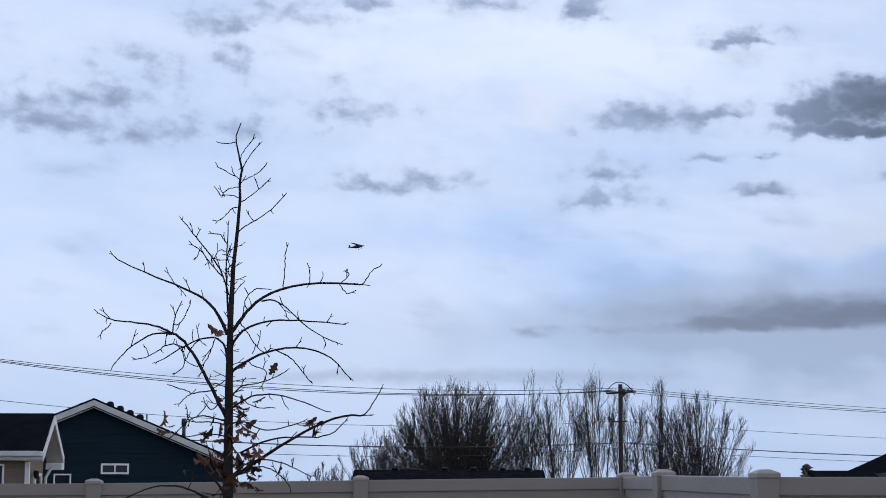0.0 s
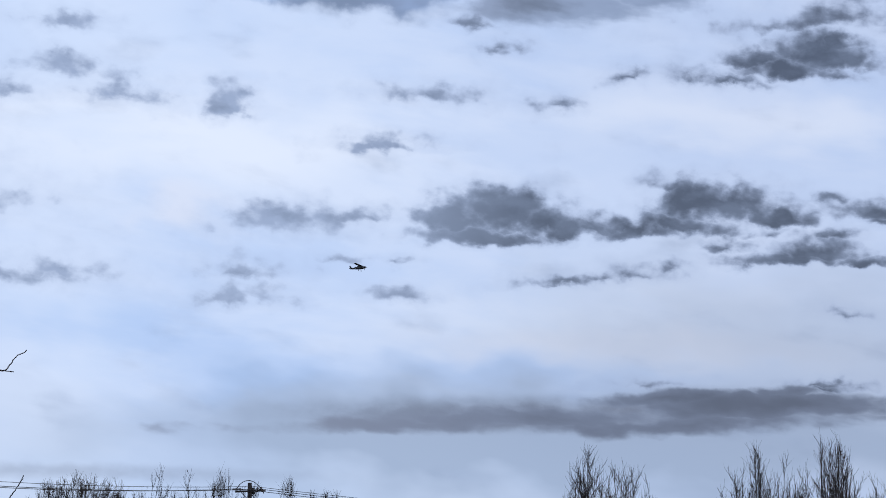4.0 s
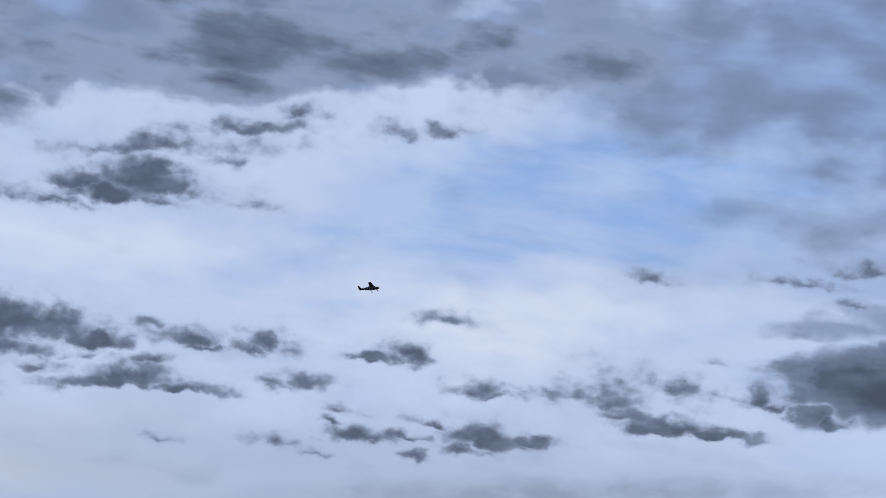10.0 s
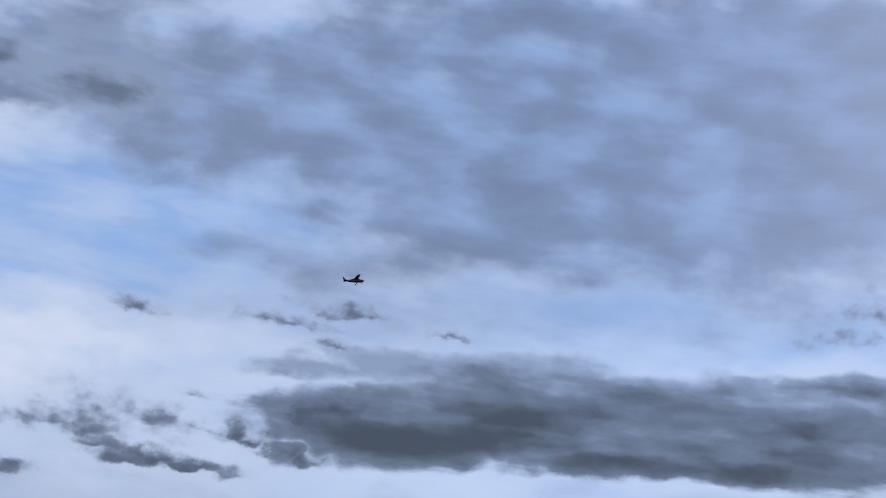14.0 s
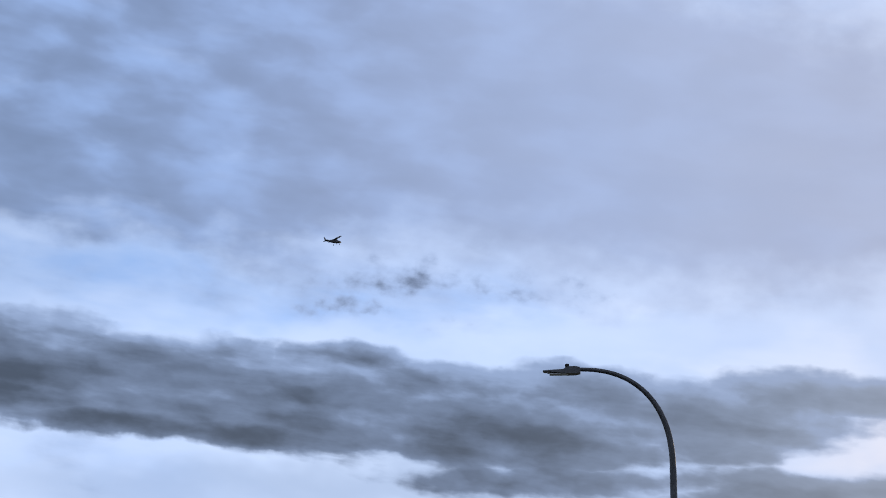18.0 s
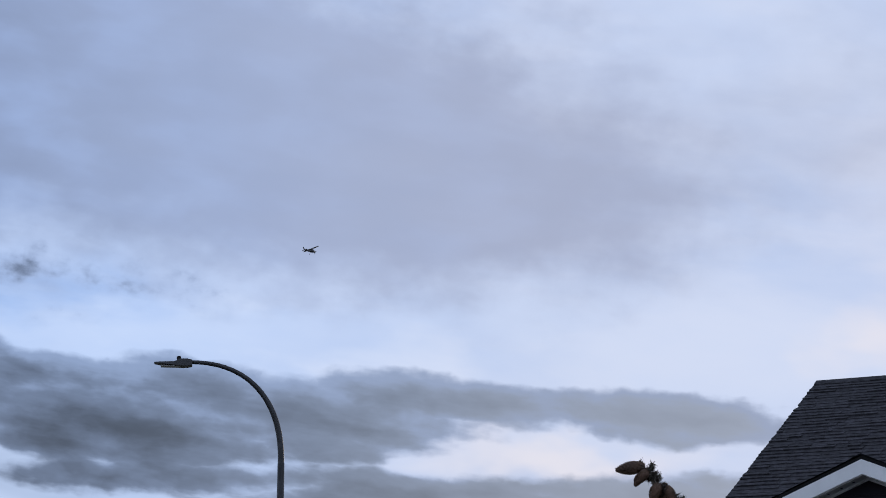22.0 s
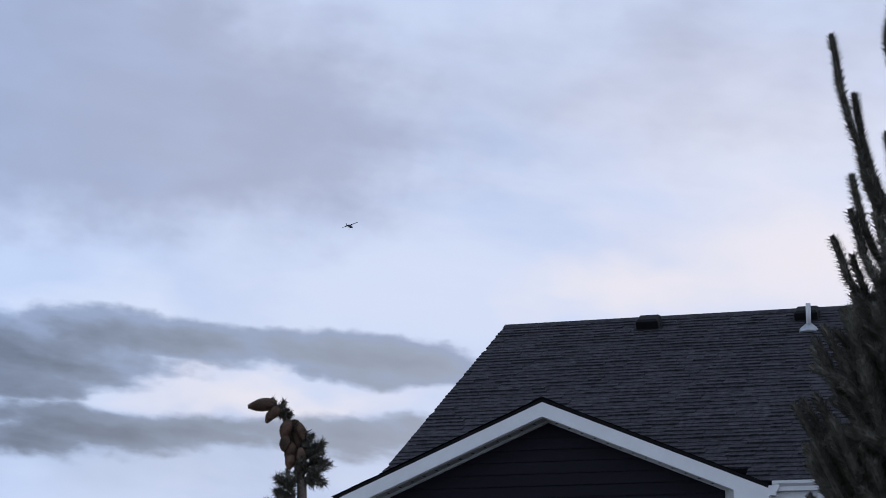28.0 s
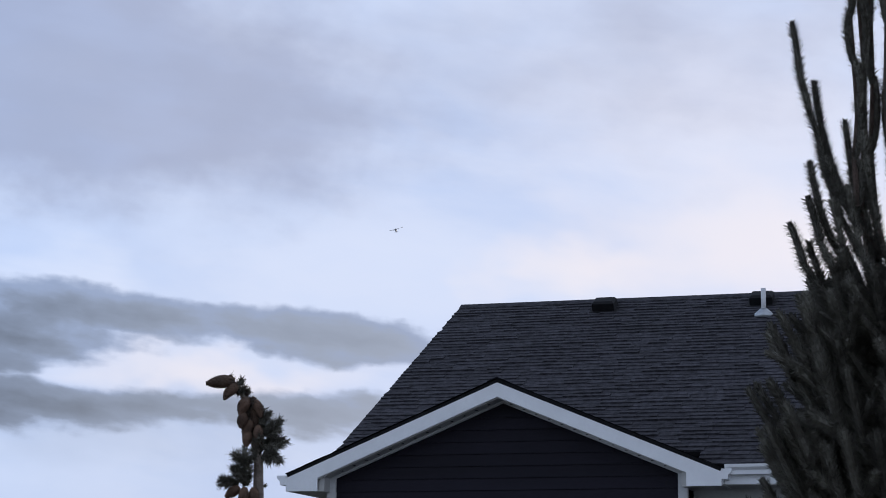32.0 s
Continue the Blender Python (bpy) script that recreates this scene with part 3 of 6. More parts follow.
NEEDLE = material("spruce_needle", (0.115, 0.106, 0.086), 0.75, spec=0.25, vary=0.4, grain=9, bump=0.0, grain2=60, random_tint=0.35, tone=(0.185, 0.178, 0.152))
NEEDLE_BROWN = material("brown_needle", (0.075, 0.055, 0.042), 0.8, vary=0.35, grain=9, bump=0.0, grain2=60, random_tint=0.25)
SPRUCE_BARK = material("spruce_bark", (0.10, 0.07, 0.055), 0.92, vary=0.35, grain=28, bump=0.6, grain2=120)
TRUNK_PALE = material("pale_spruce_bark", (0.22, 0.18, 0.155), 0.9, vary=0.3, grain=28, bump=0.6, grain2=120)
CONE = material("cone_scale", (0.115, 0.068, 0.045), 0.75, vary=0.35, grain=22, bump=0.3, random_tint=0.15)
PLANE_PAINT = material("aircraft_dark_paint", (0.014, 0.016, 0.022), 0.4, vary=0.15, grain=1.0, bump=0.0, grain2=8)
PLANE_WHITE = material("aircraft_white_paint", (0.13, 0.135, 0.15), 0.4, vary=0.1, grain=1.0, bump=0.0, grain2=8)
RUBBER = material("tyre_rubber", (0.02, 0.02, 0.02), 0.8, vary=0.2)
LAMP_LENS = material("lamp_lens", (0.35, 0.36, 0.36), 0.25, vary=0.05)
LAWN = material("dormant_lawn", (0.085, 0.082, 0.045), 0.95, vary=0.4, grain=0.35, bump=0.5, grain2=14, tone=(0.14, 0.125, 0.07))
ASPHALT = material("asphalt", (0.05, 0.05, 0.052), 0.9, vary=0.25, grain=0.8, bump=0.4, grain2=60)
CONCRETE = material("concrete", (0.33, 0.32, 0.30), 0.85, vary=0.15, grain=1.2, bump=0.25, grain2=40)


# ---- building helpers ----
class Shape:
    """Vertices and faces gathered for one mesh."""

    def __init__(self):
        self.v, self.f = [], []

    def add(self, verts, faces):
        n = len(self.v)
        self.v.extend(tuple(p) for p in verts)
        self.f.extend(tuple(i + n for i in face) for face in faces)
        return self

    def box(self, x0, x1, y0, y1, z0, z1, m=None):
        pts = [Vector((x, y, z)) for z in (z0, z1) for y in (y0, y1) for x in (x0, x1)]
        if m is not None:
            pts = [m @ p for p in pts]
        return self.add(pts, [(0, 2, 3, 1), (4, 5, 7, 6), (0, 1, 5, 4), (2, 6, 7, 3), (0, 4, 6, 2), (1, 3, 7, 5)])

    def prism(self, ring, along):
        """A flat outline pushed along a vector."""
        ring = [Vector(p) for p in ring]
        n, a = len(ring), Vector(along)
        faces = [tuple(range(n - 1, -1, -1)), tuple(range(n, 2 * n))]
        faces += [(i, (i + 1) % n, n + (i + 1) % n, n + i) for i in range(n)]
        return self.add(ring + [p + a for p in ring], faces)

    def tube(self, pts, radii, sides=6, caps=True):
        pts = [Vector(p) for p in pts]
        if not isinstance(radii, (list, tuple)):
            radii = [radii] * len(pts)
        n0, rings = len(self.v), len(pts)
        side = None
        for i, p in enumerate(pts):
            d = (pts[min(i + 1, rings - 1)] - pts[max(i - 1, 0)])
            d = d.normalized() if d.length > 1e-9 else Vector((0, 0, 1))
            if side is None:
                side = d.cross(Vector((0.31, 0.87, 0.38))).normalized()
            side = (side - d * side.dot(d)).normalized()
            up = d.cross(side)
            for k in range(sides):
                a = 2 * math.pi * k / sides
                self.v.append(tuple(p + (side * math.cos(a) + up * math.sin(a)) * radii[i]))
        for i in range(rings - 1):
            for k in range(sides):
                j = (k + 1) % sides
                self.f.append((n0 + i * sides + k, n0 + i * sides + j, n0 + (i + 1) * sides + j, n0 + (i + 1) * sides + k))
        if caps:
            self.f.append(tuple(n0 + k for k in range(sides - 1, -1, -1)))
            self.f.append(tuple(n0 + (rings - 1) * sides + k for k in range(sides)))
        return self

    def loft(self, rings):
        n0, n = len(self.v), len(rings[0])
        for r in rings:
            self.v.extend(tuple(p) for p in r)
        for i in range(len(rings) - 1):
            for k in range(n):
                j = (k + 1) % n
                self.f.append((n0 + i * n + k, n0 + i * n + j, n0 + (i + 1) * n + j, n0 + (i + 1) * n + k))
        self.f.append(tuple(n0 + k for k in range(n - 1, -1, -1)))
        self.f.append(tuple(n0 + (len(rings) - 1) * n + k for k in range(n)))
        return self

    def mesh(self, name, smooth=False, bevel=0.0):
        me = bpy.data.meshes.new(name)
        me.from_pydata(self.v, [], self.f)
        bm = bmesh.new()
        bm.from_mesh(me)
        bmesh.ops.recalc_face_normals(bm, faces=bm.faces)
        if bevel:
            sharp = [e for e in bm.edges if len(e.link_faces) == 2 and e.calc_face_angle(0) > 0.6]
            bmesh.ops.bevel(bm, geom=sharp, offset=bevel, segments=2, affect="EDGES", profile=0.6, clamp_overlap=True)
        bm.to_mesh(me)
        bm.free()
        if smooth:
            me.shade_smooth()
        return me


def part(name, shape, mat, parent, label="", smooth=False, bevel=0.0, m=None):
    me = shape if isinstance(shape, bpy.types.Mesh) else shape.mesh(name, smooth, bevel)
    if not me.materials:
        me.materials.append(mat)
    ob = new(name, me)
    ob.parent = parent
    if m is not None:
        ob.matrix_basis = m
    return tagged(ob, label)


def thing(name, m, label, category, group="", kind=""):
    ob = new(name)
    ob.matrix_basis = m
    ob.empty_display_size = 0.2
    return tagged(ob, label, category, group, kind)


def single(name, shape, mat, label, category, group="", kind="", m=None, smooth=False, bevel=0.0):
    ob = part(name, shape, mat, None, label, smooth, bevel, m)
    return tagged(ob, "", category, group, kind)


def bez(a, b, c, d, n):
    """n + 1 points on a cubic curve."""
    a, b, c, d = (Vector(p) for p in (a, b, c, d))
    return [a * (1 - t) ** 3 + b * 3 * t * (1 - t) ** 2 + c * 3 * t * t * (1 - t) + d * t ** 3 for t in (i / n for i in range(n + 1))]


def taper(a, b, n, power=1.0):
    return [a + (b - a) * (i / n) ** power for i in range(n + 1)]


# ---- ground ----
ground = Shape().add([(-4900, -4900, 0), (4900, -4900, 0), (4900, 4900, 0), (-4900, 4900, 0)], [(0, 1, 2, 3)])
single("ground", ground, LAWN, "dormant winter lawn and open ground under a dusk sky", "ground", kind="structure")
street = thing("road", pose(0, 0, 0, 0, 0, -25), "dark asphalt residential street beside the lawns", "road", kind="structure")
part("carriageway", Shape().box(15.5, 23.5, -60, 90, -0.1, 0.02), ASPHALT, street)
part("kerb", Shape().box(15.25, 15.5, -60, 90, -0.1, 0.14), CONCRETE, street, "pale concrete kerb", bevel=0.02)
part("kerb", Shape().box(23.5, 23.75, -60, 90, -0.1, 0.14), CONCRETE, street, "pale concrete kerb", bevel=0.02)


# ---- the light aircraft ----
def oval(y, cx, cz, w, h, n=14, square=2.4):
    pts = []
    for k in range(n):
        a = 2 * math.pi * k / n
        c, s = math.cos(a), math.sin(a)
        pts.append((cx + w * math.copysign(abs(c) ** (2 / square), c), y, cz + h * math.copysign(abs(s) ** (2 / square), s)))
    return pts


def aerofoil(x, y_lead, chord, z, thick, n=7):
    top = [(x, y_lead - chord * (i / n), z + thick * chord * 2.6 * (math.sqrt(i / n) - i / n) * 0.9) for i in range(n + 1)]
    low = [(x, y_lead - chord * (i / n), z - thick * chord * 0.25 * math.sin(math.pi * i / n)) for i in range(n - 1, 0, -1)]
    return top + low


def build_aircraft():
    a = thing("light_aircraft", pose(-44.5, 1026.7, 136.7, 4, 0, -126), "dark high-wing single-engine light aircraft with fixed wheels, flying", "aircraft")
    secs = [(2.55, 0.02, 0.42, 0.44), (2.2, 0.03, 0.52, 0.50), (1.45, 0.08, 0.58, 0.56), (0.95, 0.26, 0.60, 0.74), (0.3, 0.36, 0.60, 0.84),
            (-0.9, 0.36, 0.56, 0.80), (-1.9, 0.22, 0.42, 0.58), (-3.4, 0.22, 0.26, 0.36), (-5.3, 0.26, 0.10, 0.16)]
    part("fuselage", Shape().loft([oval(y, 0, z, w * 1.12, h * 1.14) for y, z, w, h in secs]), PLANE_PAINT, a, smooth=True)
    part("belly_stripe", Shape().loft([oval(y, 0, z - 0.1, w * 1.134, h * 0.42) for y, z, w, h in secs[1:7]]), PLANE_WHITE, a, "paler paint band along the side", smooth=True)
    part("cowling", Shape().loft([oval(2.95, 0, 0.0, 0.20, 0.20), oval(2.85, 0, 0.0, 0.36, 0.36), oval(2.5, 0, 0.02, 0.44, 0.45)]), PLANE_WHITE, a, smooth=True)
    part("spinner", Shape().loft([oval(3.22, 0, 0, 0.02, 0.02), oval(3.1, 0, 0, 0.1, 0.1), oval(2.94, 0, 0, 0.16, 0.16)]), STEEL_DARK, a, smooth=True)
    part("propeller", Shape().prism([(-0.95, 3.06, -0.06), (0, 3.06, -0.05), (0.95, 3.06, 0.02), (0.95, 3.06, 0.09), (0, 3.06, 0.05), (-0.95, 3.06, 0.03)], (0, 0.03, 0)), STEEL_DARK, a)
    for sgn in (-1, 1):
        part("wing", Shape().loft([aerofoil(sgn * x, yl, ch, z, 0.15) for x, yl, ch, z in ((0.0, 0.75, 1.63, 1.12), (2.6, 0.75, 1.63, 1.17), (5.3, 0.62, 1.15, 1.24), (5.5, 0.5, 0.8, 1.26))]), PLANE_PAINT, a, smooth=True)
        part("wing_strut", Shape().tube([(sgn * 0.56, 0.1, -0.28), (sgn * 2.6, 0.2, 1.13)], 0.05, 6), PLANE_WHITE, a)
        part("tailplane", Shape().loft([aerofoil(sgn * x, yl, ch, 0.3, 0.09) for x, yl, ch in ((0.0, -4.0, 1.35), (1.7, -4.35, 0.85))]), PLANE_PAINT, a, smooth=True)
        part("gear_leg", Shape().tube([(sgn * 0.5, -0.15, -0.42), (sgn * 1.2, -0.25, -1.12)], [0.05, 0.035], 6), PLANE_WHITE, a)
        wheel = part("wheel", Shape().tube([(sgn * 1.2 - 0.03, -0.25, -1.17), (sgn * 1.2 + 0.03, -0.25, -1.17)], 0.1, 12), STEEL_DARK, a)
        part("tyre", Shape().tube([(sgn * 1.2 - 0.08, -0.25, -1.17), (sgn * 1.2 - 0.05, -0.25, -1.17), (sgn * 1.2 + 0.05, -0.25, -1.17), (sgn * 1.2 + 0.08, -0.25, -1.17)], [0.15, 0.21, 0.21, 0.15], 14), RUBBER, wheel, smooth=True)
        part("window", Shape().prism([(sgn * 0.645, 0.75, 0.52), (sgn * 0.645, 0.2, 0.98), (sgn * 0.645, -0.75, 0.96), (sgn * 0.645, -1.2, 0.6)], (sgn * 0.03, 0, 0)), GLASS, a)
    part("windscreen", Shape().prism([(-0.5, 1.33, 0.6), (0.5, 1.33, 0.6), (0.46, 0.72, 1.1), (-0.46, 0.72, 1.1)], (0, 0.04, 0.04)), GLASS, a)
    fin = [(0.035, -3.6, 0.42), (0.035, -4.5, 0.75), (0.035, -5.2, 1.78), (0.035, -5.7, 1.78), (0.035, -5.35, 0.15)]
    part("fin", Shape().prism(fin, (-0.07, 0, 0)), PLANE_PAINT, a)
    part("nose_leg", Shape().tube([(0, 2.1, -0.4), (0, 2.2, -1.1)], 0.05, 6), PLANE_WHITE, a)
    nose = part("wheel", Shape().tube([(-0.03, 2.22, -1.15), (0.03, 2.22, -1.15)], 0.09, 12), STEEL_DARK, a)
    part("tyre", Shape().tube([(-0.07, 2.22, -1.15), (-0.04, 2.22, -1.15), (0.04, 2.22, -1.15), (0.07, 2.22, -1.15)], [0.13, 0.19, 0.19, 0.13], 14), RUBBER, nose, smooth=True)
    return a


aircraft = build_aircraft()


# ---- vinyl fence ----
def build_fence():
    f = thing("fence", pose(0, 0, 0), "taupe vinyl privacy fence with capped square posts", "fence")
    posts = [(-9.87, 14.25, 1.78), (-8.0, 14.2, 1.78), (-6.13, 14.15, 1.78), (-4.26, 14.12, 1.787), (-2.40, 14.10, 1.798), (-0.57, 14.27, 1.826), (1.275, 14.24, 1.85),
             (1.235, 11.45, 1.812), (1.43, 9.09, 1.762), (3.3, 9.0, 1.762), (5.2, 8.9, 1.762)]
    pm = Shape().box(-0.0508, 0.0508, -0.0508, 0.0508, 0, 1.835).mesh("post", bevel=0.006)
    cm = Shape().loft([[(sx * w, sy * w, z) for sx, sy in ((-1, -1), (1, -1), (1, 1), (-1, 1))] for w, z in ((0.056, -0.012), (0.056, 0.008), (0.052, 0.012), (0.022, 0.026))]).mesh("cap", bevel=0.003)
    for i, (x, y, h) in enumerate(posts):
        turn = {6: 8, 7: 10, 8: 12}.get(i, 0)
        p = part("post", pm, VINYL, f, m=pose(x, y, h - 1.83, 0, 0, turn))
        part("cap", cm, VINYL_CAP, p, m=pose(0, 0, 1.835))
    for (x0, y0, h0), (x1, y1, h1) in zip(posts, posts[1:]):
        d = Vector((x1 - x0, y1 - y0, 0))
        n = Vector((-d.y, d.x, 0)).normalized()
        a, b = Vector((x0, y0, 0)), Vector((x1, y1, 0))
        up = lambda z0, z1: (Vector((0, 0, z0)), Vector((0, 0, z1)))

        def board(name, lo, hi, half, bevel=0.0):
            """A panel or rail between two posts, from lo to hi; None stands for the sloping top line."""
            l0, l1 = up(lo, lo) if lo > 0 else up(h0 + lo, h1 + lo)
            t0, t1 = up(hi, hi) if hi > 0 else up(h0 + hi, h1 + hi)
            s = Shape().prism([a + n * half + l0, b + n * half + l1, b + n * half + t1, a + n * half + t0], -n * half * 2)
            part(name, s, VINYL, f, bevel=bevel)

        board("panel", 0.06, -0.08, 0.012)
        board("top_rail", -0.085, -0.002, 0.025, 0.005)
        board("bottom_rail", 0.04, 0.14, 0.025, 0.005)


build_fence()


# ---- young oak in front of the fence ----
def build_young_oak():
    rnd = random.Random(11)
    tree = thing("young_tree", pose(-1.2, 11.44, 0), "bare young oak with brown dead leaves, before the fence", "tree")
    trunk = [(0, 0, 0), (0.0, 0, 0.9), (0.001, 0, 1.685), (-0.002, 0, 2.252), (0.001, 0, 2.698), (0.013, 0, 2.987), (0.032, 0, 3.181), (0.045, 0, 3.376), (0.041, 0, 3.457), (0.053, 0, 3.539), (0.018, 0, 3.696), (0.017, 0, 3.735), (0.045, 0, 3.811)]
    part("trunk", Shape().tube(trunk, [0.045, 0.037, 0.029, 0.0235, 0.0165, 0.0115, 0.010, 0.008, 0.007, 0.0065, 0.004, 0.0035, 0.003], 10), BARK, tree, smooth=True)
    twigs = Shape()
    joints = [Vector(a).lerp(Vector(b), i / 8) for a, b in zip(trunk, trunk[1:]) for i in range(8)]

    def spur(p, d, length, r):
        """A crooked short twig with a bud or a fork at its end."""
        q = p + d * length * 0.55 + Vector((rnd.uniform(-1, 1), rnd.uniform(-1, 1), rnd.uniform(-0.4, 1))) * length * 0.12
        e = q + (d + Vector((rnd.uniform(-0.5, 0.5), rnd.uniform(-0.5, 0.5), rnd.uniform(-0.1, 0.7)))).normalized() * length * 0.45
        twigs.tube([p, q, e], [r, r * 0.75, r * 0.65], 5)
        if length > 0.05:
            e2 = q + (d + Vector((rnd.uniform(-0.9, 0.9), rnd.uniform(-0.9, 0.9), rnd.uniform(-0.6, 0.3)))).normalized() * length * 0.33
            twigs.tube([q, e2], [r * 0.7, r * 0.6], 5)

    def limb(x, z, c1, c2, end, depth, r0, r1=0.0035, spurs=7, spread=0.05, n=14):
        foot = min(joints, key=lambda j: (j.x - x) ** 2 + (j.z - z) ** 2).y
        depth = foot + depth * 0.6
        pts = bez((x, foot, z), (x + c1[0], foot + (depth - foot) * 0.3, z + c1[1]), (x + c2[0], foot + (depth - foot) * 0.75, z + c2[1]), (x + end[0], depth, z + end[1]), n)
        pts = [p + Vector((rnd.uniform(-1, 1), rnd.uniform(-1, 1), rnd.uniform(-1, 1))) * 0.0025 * (i > 0) for i, p in enumerate(pts)]
        part("limb", Shape().tube(pts, taper(r0 * 0.86, r1 * 0.9, n, 0.7), 7), BARK, tree, smooth=True)
        joints.extend(pts)
        for _ in range(round(spurs * 0.7)):
            i = rnd.randint(3, n - 1)
            d = Vector((rnd.uniform(-0.6, 0.6), rnd.uniform(-0.8, 0.8), rnd.choice((1, 1, -1)) * rnd.uniform(0.5, 1))).normalized()
            spur(pts[i], d, rnd.uniform(0.03, 0.11), 0.0032)
        spur(pts[-1], (pts[-1] - pts[-2]).normalized(), 0.07, 0.0035)
        return pts

    # limbs: foot, two bends, the reach of the tip, depth, girth, spurs
    limb(-0.017, 2.596, (-0.113, 0.291), (-0.254, 0.237), (-0.651, 0.442), 0.25, 0.013, 0.0035, 7)
    limb(-0.016, 2.131, (-0.082, 0.153), (-0.199, 0.442), (-0.304, 0.464), -0.12, 0.014, 0.008, 2)
    limb(-0.319, 2.595, (-0.081, 0.07), (-0.313, 0.048), (-0.356, 0.079), -0.2, 0.008, 0.0035, 3)
    limb(-0.319, 2.589, (-0.119, 0.04), (-0.243, -0.097), (-0.293, -0.166), -0.2, 0.007, 0.003, 2)
    limb(-0.316, 2.595, (0.009, 0.077), (0.015, 0.072), (0.03, 0.115), -0.1, 0.005, 0.003, 2)
    limb(-0.304, 2.646, (0.035, -0.02), (0.06, 0.042), (0.075, 0.071), -0.05, 0.004, 0.003, 2)
    limb(-0.245, 2.512, (-0.118, 0.066), (-0.128, -0.036), (-0.234, -0.061), -0.1, 0.005, 0.003, 5)
    limb(-0.645, 2.643, (-0.004, -0.023), (-0.013, -0.046), (-0.027, -0.054), -0.2, 0.0035, 0.003, 0)
    limb(-0.014, 2.443, (-0.013, 0.2), (-0.151, 0.17), (-0.373, 0.025), 0.2, 0.009, 0.0035, 8)
    limb(-0.093, 2.57, (-0.012, -0.009), (-0.04, -0.175), (-0.119, -0.141), 0.1, 0.004, 0.003, 3)
    limb(-0.182, 2.57, (-0.062, -0.025), (-0.07, -0.097), (-0.112, -0.16), 0.15, 0.004, 0.003, 3)
    limb(0.002, 2.602, (0.102, 0.132), (0.127, 0.337), (0.712, 0.296), 0.25, 0.014, 0.006, 5)
    limb(0.714, 2.898, (0.04, -0.012), (0.05, 0.078), (0.089, 0.11), 0.25, 0.005, 0.003, 0)
    limb(0.283, 2.866, (0.013, 0.036), (0.011, 0.154), (0.01, 0.21), 0.1, 0.004, 0.003, 0)
    limb(0.436, 2.895, (0.002, 0.024), (-0.005, 0.068), (-0.007, 0.087), 0.2, 0.0035, 0.003, 1)
    limb(0.612, 2.902, (0.02, 0.02), (0.039, 0.049), (0.044, 0.074), 0.25, 0.0035, 0.003, 1)
    limb(0.606, 2.902, (0.015, -0.019), (0.021, -0.042), (0.045, -0.042), 0.25, 0.0035, 0.003, 1)
    limb(0.166, 2.791, (0.129, 0.054), (0.18, -0.129), (0.392, -0.214), 0.15, 0.006, 0.003, 6)
    limb(0.103, 2.737, (-0.085, 0.043), (0.044, 0.153), (0.046, 0.129), 0.1, 0.004, 0.003, 2)
    limb(0.004, 2.516, (0.064, 0.201), (0.366, 0.153), (0.601, 0.129), -0.25, 0.01, 0.0035, 6)
    limb(0.006, 2.379, (0.119, 0.12), (0.507, 0.236), (0.649, -0.012), -0.25, 0.011, 0.0035, 5)
    limb(0.271, 2.5, (0.095, -0.041), (0.113, -0.078), (0.17, -0.153), -0.2, 0.005, 0.003, 2)
    limb(0.04, 2.666, (0.057, -0.027), (0.082, -0.136), (0.13, -0.153), 0.2, 0.0035, 0.003, 3)
    limb(0.014, 2.246, (0.073, 0.119), (0.064, 0.028), (0.252, 0.127), 0.2, 0.006, 0.003, 4)
    limb(0.107, 2.443, (0.04, -0.056), (0.122, -0.016), (0.09, -0.095), 0.1, 0.0035, 0.003, 2)
    limb(0.009, 2.173, (0.126, 0.121), (0.259, 0.114), (0.498, 0.007), 0.2, 0.007, 0.0035, 4)
    limb(0.014, 2.252, (0.087, -0.009), (0.055, -0.056), (0.176, -0.069), 0.1, 0.004, 0.003, 2)
    limb(0.017, 2.094, (0.13, 0.05), (0.106, -0.1), (0.364, 0.007), 0.15, 0.006, 0.0035, 3)
    limb(0.002, 1.785, (0.133, 0.058), (0.54, 0.393), (0.743, 0.348), -0.2, 0.014, 0.006, 5)
    limb(0.745, 2.133, (0.044, 0.009), (0.065, 0.064), (0.104, 0.111), -0.2, 0.005, 0.003, 0)
    limb(0.066, 1.93, (0.278, 0.173), (0.414, 0.014), (0.555, 0.149), 0.1, 0.007, 0.0035, 5)
    limb(0.037, 1.816, (0.132, 0.142), (0.277, 0.057), (0.389, 0.001), 0.25, 0.006, 0.003, 3)
    limb(0.068, 1.816, (0.129, 0.092), (0.222, -0.004), (0.263, -0.062), 0.25, 0.005, 0.003, 2)
    limb(-0.066, 2.277, (-0.123, -0.009), (-0.151, -0.017), (-0.183, -0.054), -0.1, 0.005, 0.003, 2)
    limb(-0.202, 2.258, (-0.031, 0.018), (-0.028, 0.017), (-0.064, 0.025), -0.1, 0.0035, 0.003, 0)
    limb(-0.094, 2.283, (0.027, 0.029), (0.063, 0.048), (0.066, 0.057), 0.1, 0.0035, 0.003, 0)
    limb(-0.022, 2.109, (-0.099, 0.028), (-0.161, 0.056), (-0.252, -0.073), -0.25, 0.006, 0.003, 4)
    limb(-0.021, 2.087, (-0.105, 0.041), (-0.223, -0.007), (-0.229, 0.053), 0.2, 0.005, 0.003, 4)
    limb(-0.024, 2.236, (-0.032, -0.004), (-0.062, -0.084), (-0.094, -0.054), 0.1, 0.004, 0.003, 1)
    limb(-0.027, 2.024, (-0.127, 0.028), (-0.153, -0), (-0.222, -0), 0.1, 0.005, 0.003, 2)
